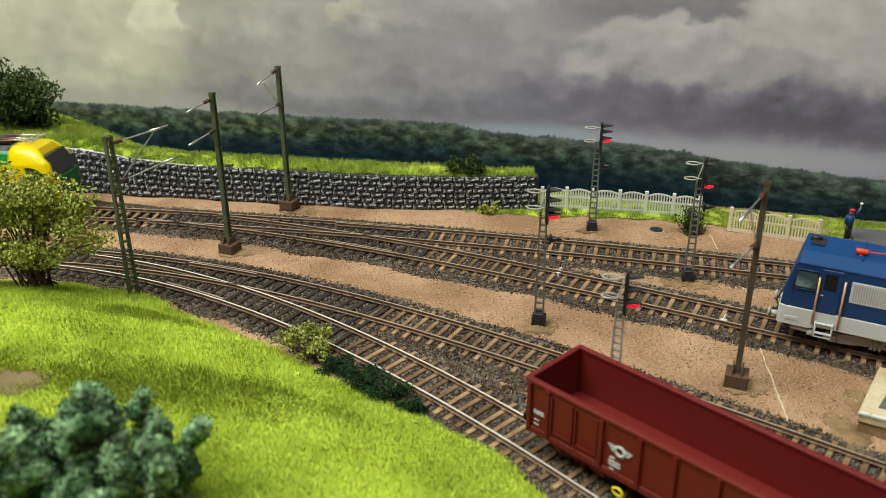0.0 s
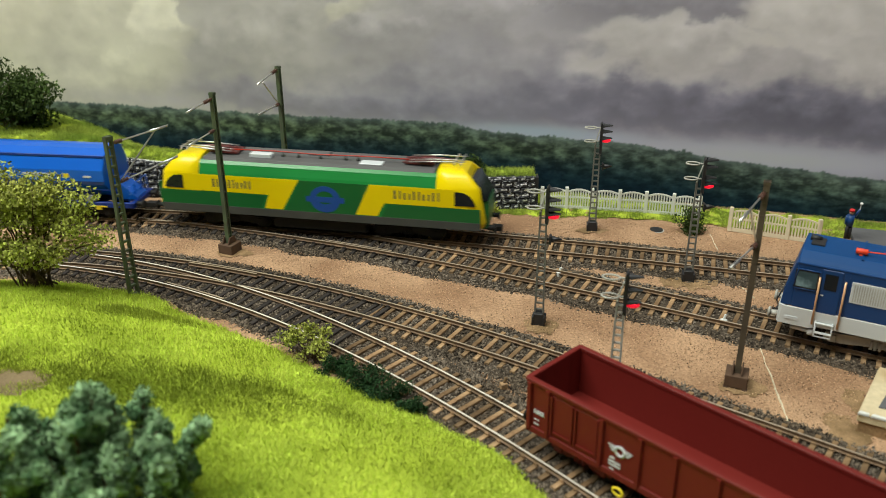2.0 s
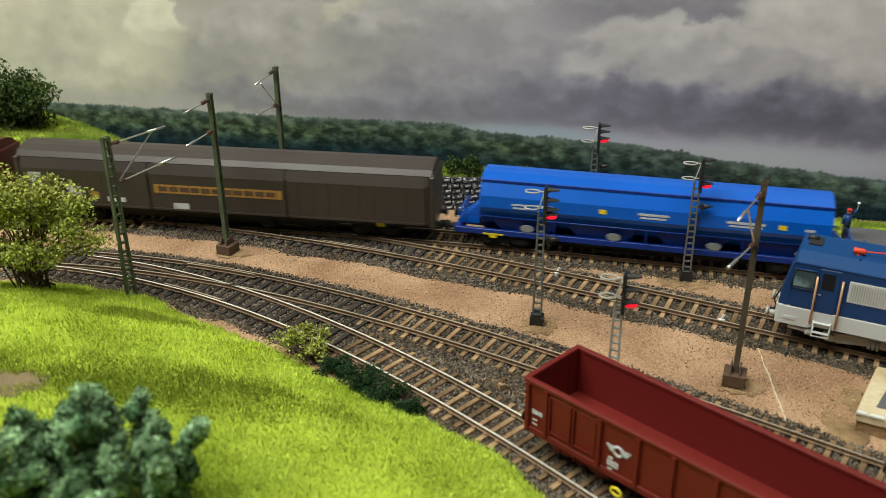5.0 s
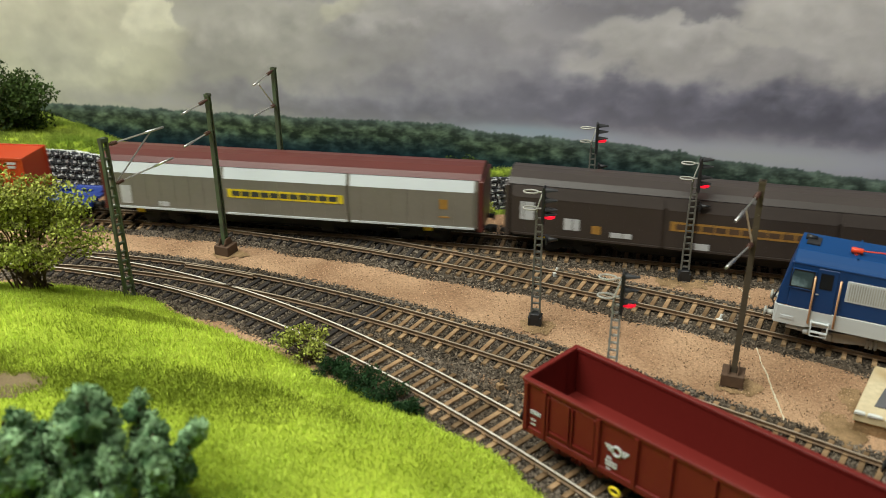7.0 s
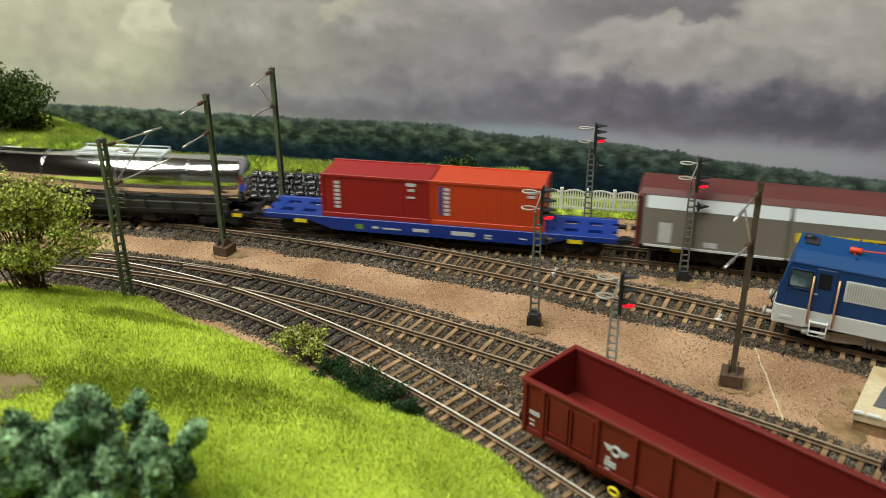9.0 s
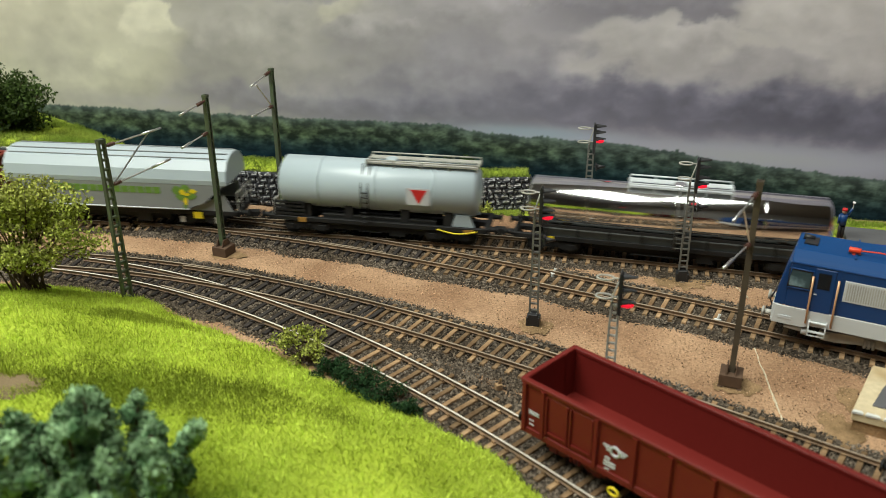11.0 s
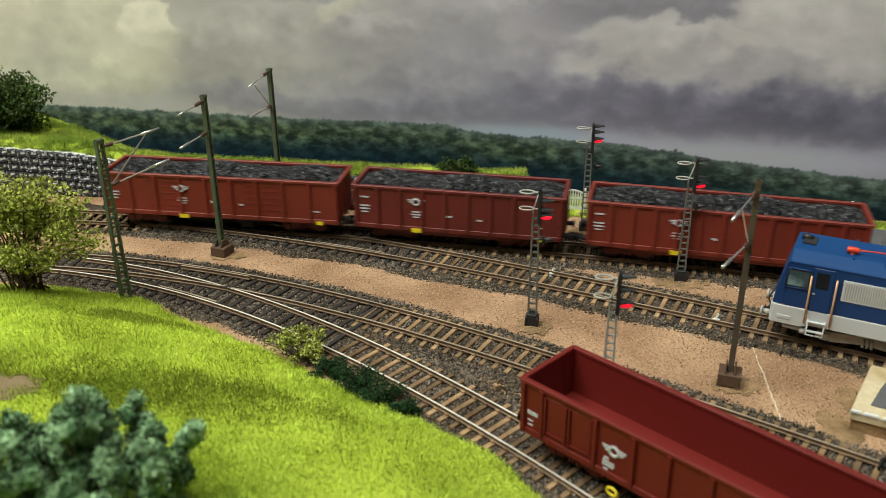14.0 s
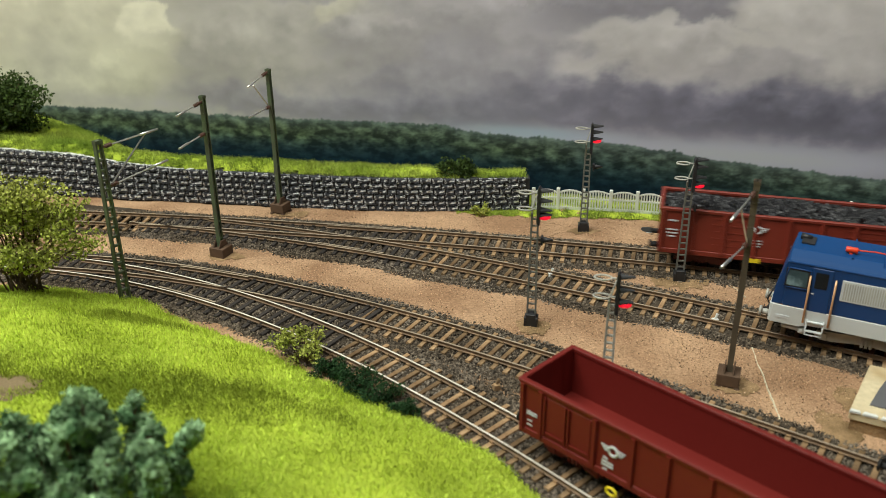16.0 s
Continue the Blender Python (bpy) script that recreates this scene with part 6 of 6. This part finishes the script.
def coal_load(half, seed):
    """A heap of coal lumps in an open wagon."""
    r = np.random.default_rng(seed)
    n = 4200
    x, y = r.uniform(-half + 2, half - 2, n), r.uniform(-14.3, 14.3, n)
    z = 34.0 + 5.4 * (1 - (y / 15) ** 2) * (0.75 + 0.35 * np.cos(x / half * 7.5 + seed)) * np.clip((half - 1 - np.abs(x)) / 14, 0, 1)
    ob = stones("coal_load", np.c_[x, y, z], 0.9, 1.9, M_COAL)
    bm = bmesh.new()
    box(bm, -half + 1.5, half - 1.5, -14.6, 14.6, 13.6, 30.4)
    part("heap_core", bm, M_COAL, ob)
    return tagged(ob, "heap of black coal lumps in the wagon", "coal", "coal loads")


# ---- standing vehicles ----
def place_on(ob, k, x):
    y, m = line(k, x)
    ob.matrix_world = pose(x * K, y * K, 0, 0, 0, math.degrees(math.atan(m)))


maroon = open_wagon(73.5, M_MAROON, "empty dark maroon open wagon on the siding", 9, "door", 34.0,
                    (-72, -63, -38.3, -22, -8, 8, 22, 38.3, 63, 72), ((-61.5, -51.2), (-50.2, -39.8), (39.8, 50.2), (51.2, 61.5)))
winged_emblem(maroon, -30, 22.6, 16.6, 1.0)
marks(maroon, [(-67.5, 21, 5, 0.6), (-67.5, 20, 5, 0.6), (-68.5, 17, 2.4, 0.5), (-68.5, 15, 2.4, 0.5), (-33, 18.4, 2, 0.9), (-32, 16.8, 5, 0.8), (-32, 15.4, 5, 0.8), (-33, 13.6, 2, 0.6)], 16.6, M_LETTER)
for s in (-1, 1):
    bm = bmesh.new()
    tube(bm, [(-29 + 2.2 * math.cos(a), s * 17.4, 5.8 + 1.5 * math.sin(a)) for a in [2 * math.pi * i / 14 for i in range(15)]], 0.55, 6)
    part("lashing_ring", bm, M_MARKYEL, maroon, "yellow oval ring")
running_gear(maroon, (-50, 50), 73.5, M_MAROON)
maroon.matrix_world = pose(0.0955, 0.2435, 0, 0, 0, -45.8)


def blue_loco():
    """Standing blue electric locomotive with light grey skirt."""
    t = thing("blue_electric_locomotive", 0, 0, 0, 0, "blue electric locomotive with light grey skirt and brass handrails", "locomotive")
    h, w = 110, 16.6
    bm = bmesh.new()
    box(bm, -h + 5, h - 5, -w, w, 20, 43)
    for e in (-1, 1):
        prism(bm, [(e * (h - 5.2), 20), (e * h, 20), (e * (h - 0.8), 29), (e * (h - 4.2), 43), (e * (h - 5.2), 43)], -w + 0.6, w - 0.6, axis="y")
    part("body", bm, M_LOCOBLUE, t, bevel=0.4)
    bm = bmesh.new()
    prism(bm, [(-w, 43), (w, 43), (w - 2.2, 45), (w - 6, 47.6), (-w + 6, 47.6), (-w + 2.2, 45)], -h + 5, h - 5)
    part("roof", bm, M_LOCOROOF, t, "blue sloped roof", 0.4)
    bm = bmesh.new()
    prism(bm, [(-w + 3.4, 45.6), (w - 3.4, 45.6), (w - 5.4, 49.2), (-w + 5.4, 49.2)], -h + 44, h - 44)
    part("roof_hatch", bm, M_LOCOROOF, t, bevel=0.3)
    for s in (-1, 1):
        bm = bmesh.new()
        prism(bm, [(-h, 10.5), (-h + 1, 20), (h - 1, 20), (h, 10.5), (h - 14, 10.5), (h - 18, 12), (-h + 18, 12), (-h + 14, 10.5)], s * w - 0.4, s * w + 0.4, axis="y")
        part("skirt", bm, M_LOCOGREY, t, "light grey lower skirt", 0.2)
        for e in (-1, 1):
            bm = bmesh.new()
            box(bm, min(e * (h - 4.5), e * (h - 15)), max(e * (h - 4.5), e * (h - 15)), s * w - 0.3, s * w + 0.3, 30.5, 39.8)
            fr = part("cab_window", bm, M_BLACK, t, "dark cab side window", 0.1)
            bm = bmesh.new()
            box(bm, min(e * (h - 5.3), e * (h - 14.2)), max(e * (h - 5.3), e * (h - 14.2)), s * w - 0.38, s * w + 0.38, 31.3, 39)
            part("pane", bm, M_CABREFLECT, fr)
            bm = bmesh.new()
            box(bm, min(e * (h - 16), e * (h - 25)), max(e * (h - 16), e * (h - 25)), s * w - 0.35, s * w + 0.35, 19, 42)
            dr = part("cab_door", bm, M_LOCOBLUE, t, "blue cab door with small window", 0.25)
            bm = bmesh.new()
            box(bm, min(e * (h - 17.5), e * (h - 23)), max(e * (h - 17.5), e * (h - 23)), s * w - 0.5, s * w + 0.5, 32, 40)
            part("door_window", bm, M_GLASS, dr)
            for x in (h - 15.4, h - 26.4):
                bm = bmesh.new()
                tube(bm, [(e * x, s * (w + 1.1), 13.5), (e * x, s * (w + 1.1), 38)], 0.5, 6)
                part("handrail", bm, M_BRASS, t, "brass vertical handrail")
            bm = bmesh.new()
            tube(bm, [(e * (h - 17), s * (w + 0.6), 15.5), (e * (h - 17), s * (w + 1.1), 7.6), (e * (h - 24.5), s * (w + 1.1), 7.6), (e * (h - 24.5), s * (w + 0.6), 15.5)], 0.5, 6)
            for z in (9.6, 14.6):
                box(bm, min(e * (h - 17), e * (h - 24.5)), max(e * (h - 17), e * (h - 24.5)), s * (w + 0.9) - 0.9, s * (w + 0.9) + 0.9, z - 0.25, z + 0.25)
            part("steps", bm, M_LOCOGREY, t, "pale grey cab steps")
            bm = bmesh.new()
            cyl(bm, (e * (h - 14), s * 14, 8.5), (e * (h - 6), s * 14, 8.5), 1.7, 1.2, 10)
            cyl(bm, (e * (h - 17), s * 14, 8), (e * (h - 14), s * 14, 8.2), 2.3, 2.3, 10)
            part("sand_pipe", bm, M_LOCOGREY, t, "pale grey brake cylinder")
            bm = bmesh.new()
            box(bm, min(e * (h - 3), e * (h - 9)), max(e * (h - 3), e * (h - 9)), s * (w + 0.2) - 0.5, s * (w + 0.2) + 0.5, 13.5, 15)
            part("number_plate", bm, M_WAGWHITE, t, "small pale plate")
        # ventilation grilles
        x = -h + 29
        while x < h - 55:
            bm = bmesh.new()
            box(bm, x, x + 21, s * w - 0.35, s * w + 0.35, 28, 38.4)
            g = part("grille", bm, M_LOCOGREY, t, "pale grey ventilation grille", 0.15)
            bm = bmesh.new()
            for i in range(18):
                box(bm, x + 1.2 + i * 1.05, x + 1.7 + i * 1.05, s * w - 0.5, s * w + 0.5, 29, 37.4)
            part("slats", bm, M_SIGNALW, g)
            x += 23
        # raised window and door surrounds, roof gutter and panel seams
        bm = bmesh.new()
        tube(bm, [(-h + 5, s * (w - 0.2), 42.9), (h - 5, s * (w - 0.2), 42.9)], 0.55, 6)
        part("gutter", bm, M_LOCOBLUE, t)
        for xs in (-h + 27.5, h - 27.5):
            bm = bmesh.new()
            box(bm, xs - 0.3, xs + 0.3, s * w - 0.25, s * w + 0.25, 20, 43)
            part("panel_seam", bm, M_LOCOBLUE, t)
        for e in (-1, 1):
            bm = bmesh.new()
            x0, x1, z0, z1 = e * (h - 4.2), e * (h - 15.3), 30.2, 40.1
            tube(bm, [(x0, s * (w + 0.3), z0), (x1, s * (w + 0.3), z0), (x1, s * (w + 0.3), z1), (x0 - e * 1.5, s * (w + 0.3), z1), (x0, s * (w + 0.3), z0)], 0.4, 5)
            part("window_surround", bm, M_LOCOBLUE, t)
            bm = bmesh.new()
            cyl(bm, (e * (h - 18), s * (w + 0.4), 29), (e * (h - 16.6), s * (w + 0.4), 29), 0.35, 0.35, 6)
            part("door_handle", bm, M_STEEL, t, "small bright door handle")
    for x in (-h + 31, h - 31):
        bm = bmesh.new()
        box(bm, x - 0.4, x + 0.4, -w + 5, w - 5, 47.4, 48.0)
        part("roof_seam", bm, M_LOCOROOF, t)
    for e in (-1, 1):
        for y in (-8, 8):
            bm = bmesh.new()
            v = [bm.verts.new(p) for p in ((e * (h - 1.4), y - 6, 30.5), (e * (h - 1.4), y + 6, 30.5), (e * (h - 3.6), y + 5.6, 40.5), (e * (h - 3.6), y - 5.6, 40.5),
                                           (e * (h - 3), y - 6, 30.5), (e * (h - 3), y + 6, 30.5), (e * (h - 6), y + 5.6, 40.5), (e * (h - 6), y - 5.6, 40.5))]
            for f in ((0, 1, 2, 3), (7, 6, 5, 4), (0, 4, 5, 1), (1, 5, 6, 2), (2, 6, 7, 3), (3, 7, 4, 0)):
                bm.faces.new([v[i] for i in f])
            part("windscreen", bm, M_GLASS, t, "dark windscreen")
        bm = bmesh.new()
        box(bm, e * (h - 1) - 1.5, e * (h - 1) + 1.5, -w + 0.5, w - 0.5, 10.5, 20)
        part("end_skirt", bm, M_LOCOGREY, t, "light grey end skirt", 0.3)
        bm = bmesh.new()
        cyl(bm, (e * (h - 12), 3, 48.3), (e * (h - 7), 3, 48.7), 1.2, 1.6, 12)
        box(bm, e * (h - 11) - 3, e * (h - 11) + 3, -4, 5, 47.4, 48.3)
        part("horn", bm, M_BLACK, t, "black roof horns")
        bm = bmesh.new()
        tube(bm, [(e * (h + 0.5), -13, 17), (e * (h + 2), -13, 20), (e * (h - 0.5), -13, 28)], 0.4, 6)
        tube(bm, [(e * (h + 1), -3, 13), (e * (h + 3.5), -3, 8), (e * (h + 1.5), -3, 6)], 0.7, 6)
        part("air_hose", bm, M_BLACK, t)
        bm = bmesh.new()
        tube(bm, [(e * 60, -6, 49.9), (e * 70, -6, 50.3), (e * 80, -6, 49.5)], 0.4, 6)
        for x in (60, 80):
            cyl(bm, (e * x, -6, 47), (e * x, -6, 49), 1.3, 1.0, 10)
            cyl(bm, (e * (x - 2.6), -6, 49.4), (e * (x + 2.6), -6, 49.6), 1.5, 1.4, 10)
        part("roof_insulator", bm, M_ORANGE, t, "orange-red roof insulator", 0.3)
        bm = bmesh.new()
        for y in (-6, 6):
            tube(bm, [(e * 60, y, 50), (e * 60, y, 57), (e * 40, y, 58), (e * 40, y, 50)], 0.5, 6)
        tube(bm, [(e * 50, -11, 57.5), (e * 50, 11, 57.5)], 0.5, 6)
        part("pantograph", bm, M_STEEL, t, "folded pale pantograph frame")
    bm = bmesh.new()
    box(bm, -26, 26, -12, 12, 4, 11)
    part("transformer", bm, M_SIGNAL, t, bevel=0.4)
    running_gear(t, (-66, 66), h, M_SIGNALW, base=38)
    return t


bl = blue_loco()
place_on(bl, "b", 160)
yl, ml = line("b", 160)
ux = Vector((1, ml, 0)).normalized()
c = Vector((160, yl, 0)) + ux * 119.5
bl.matrix_world = pose(c.x * K, c.y * K, 0, 0, 0, math.degrees(math.atan(ml)))

# yellow shunter whose end just shows on the front track
t = thing("shunting_locomotive", 0, 0, 0, 0, "yellow shunting locomotive end with black buffers", "locomotive")
bm = bmesh.new()
box(bm, -40, 40, -14, 14, 10, 22)
part("body", bm, M_MARKYEL, t, bevel=0.5)
bm = bmesh.new()
box(bm, -43, 43, -15, 15, 7, 11)
part("underframe", bm, M_SKIRT, t, bevel=0.4)
running_gear(t, (-20, 20), 43, base=18)
y9, m9 = line("c", 170)
u9 = Vector((1, m9, 0)).normalized()
c9 = Vector((170, y9, 0)) + u9 * 46
t.matrix_world = pose(c9.x * K, c9.y * K, 0, 0, 0, math.degrees(math.atan(m9)))

# ---- the moving train: each vehicle's centre behind the reference point, and its pivot distance ----
TRAIN = []


def couple(ob, centre, pivot):
    TRAIN.append((ob, centre, pivot, Matrix.Identity(4)))
    return ob


couple(electric_loco(), 837.5, 56)
couple(blue_hopper(), 602, 82)
couple(sliding_wall_wagon(268, M_DKBROWN, M_DKBROWN, M_DKBROWN, M_BRONZE, "dark brown bogie wagon with sliding walls"), 341.5, 98)
couple(sliding_wall_wagon(240, M_ROOFRED, M_WAGWHITE, M_WAGGREY, M_MARKYEL, "grey sliding wall wagon with maroon roof and yellow strip"), 70.5, 86)
couple(container_flat(), -169.5, 84)
for m, lab, nv, dx in ((M_CONTRED, "dark red shipping container with white lettering bars", False, -35.6), (M_CONTORANGE, "orange shipping container with navy stripe", True, 32)):
    TRAIN.append((container(m, lab, nv), -169.5, 84, pose(dx * K, 0, 0.0143)))
couple(tank_wagon(91, 80.5, 14.6, 29.5, M_CHROME, "polished silver tank wagon with roof walkway", True), -375.5, 66)
couple(tank_wagon(69, 59, 15.6, 32, M_TANK, "pale grey tank wagon with red triangle panel", False), -550.5, 44)
couple(white_hopper(), -718.5, 52)
for half, m, lab, centre, ribs, var in ((74.5, M_REDBROWN, "red-brown open wagon loaded with coal", -883.5, 12, "plain"), (62.8, M_REDBROWN2, "dark red open wagon loaded with coal", -1035, 9, "plain"),
                                        (76, M_REDBROWN, "red-brown open wagon with ribbed panels, loaded with coal", -1184.5, 9, "ribbed")):
    w = couple(open_wagon(half, m, lab, ribs, var), centre, half - 24)
    winged_emblem(w, -24, 29, 17.2, 1.0)
    marks(w, [(-24, 22.5, 5, 0.8), (-24, 20.8, 6, 0.8), (-24, 19.2, 4, 0.7), (-half + 7, 30, 5, 0.9), (-half + 7, 24.5, 6, 0.8), (-half + 7, 22.5, 6, 0.8), (-half + 7, 20.5, 4, 0.7), (-4, 21, 3, 1.2), (14, 20, 3, 1.0), (half - 14, 18, 4, 0.7)], 16.75, M_LETTER)
    marks(w, [(-24, 10.8, 6, 2.6), (half - 12, 10.8, 4, 2.4)], 17.4, M_MARKYEL, "lashing_ring")
    running_gear(w, (-half + 24, half - 24), half, M_REDBROWN2)
    TRAIN.append((coal_load(half, int(half)), centre, half - 24, Matrix.Identity(4)))


# the model train runs a little unevenly: seconds, millimetres ahead of the smooth run
JOLTS = ((0, 0), (1, 0), (1.5, -3), (2, 1.9), (2.5, 0.4), (3, 1.5), (3.5, -1.6), (4, 0.5), (5, 0), (6.5, -1.4), (7, 1.9), (7.5, -0.7), (8, 1),
         (8.5, -0.9), (9, 1.6), (10, 0), (11.5, -2.8), (12, 3.6), (12.5, 0.3), (13, 1.3), (13.5, -2.3), (14, 0.3), (14.5, -0.7), (15, 3), (15.5, 0.2), (16, -0.5))


def train_at(t):
    """Distance run along the rear track, in millimetres, at t seconds."""
    u = t / 8 - 1
    run = 1333.31 * u + 144.78 * u ** 2 - 40.69 * u ** 3 - 41.88 * u ** 4
    return run + float(np.interp(t, *zip(*JOLTS)))


def motions():
    for ob, centre, pivot, offset in TRAIN:
        rows = []
        for i in range(33):
            t = i * 0.5
            s = train_at(t) + centre
            p, q = on_a(s - pivot), on_a(s + pivot)
            mid, d = (p + q) / 2, q - p
            rows.append((t, pose(mid.x * K, mid.y * K, 0, 0, 0, math.degrees(math.atan2(d.y, d.x))) @ offset))
        walk(ob, rows)


motions()
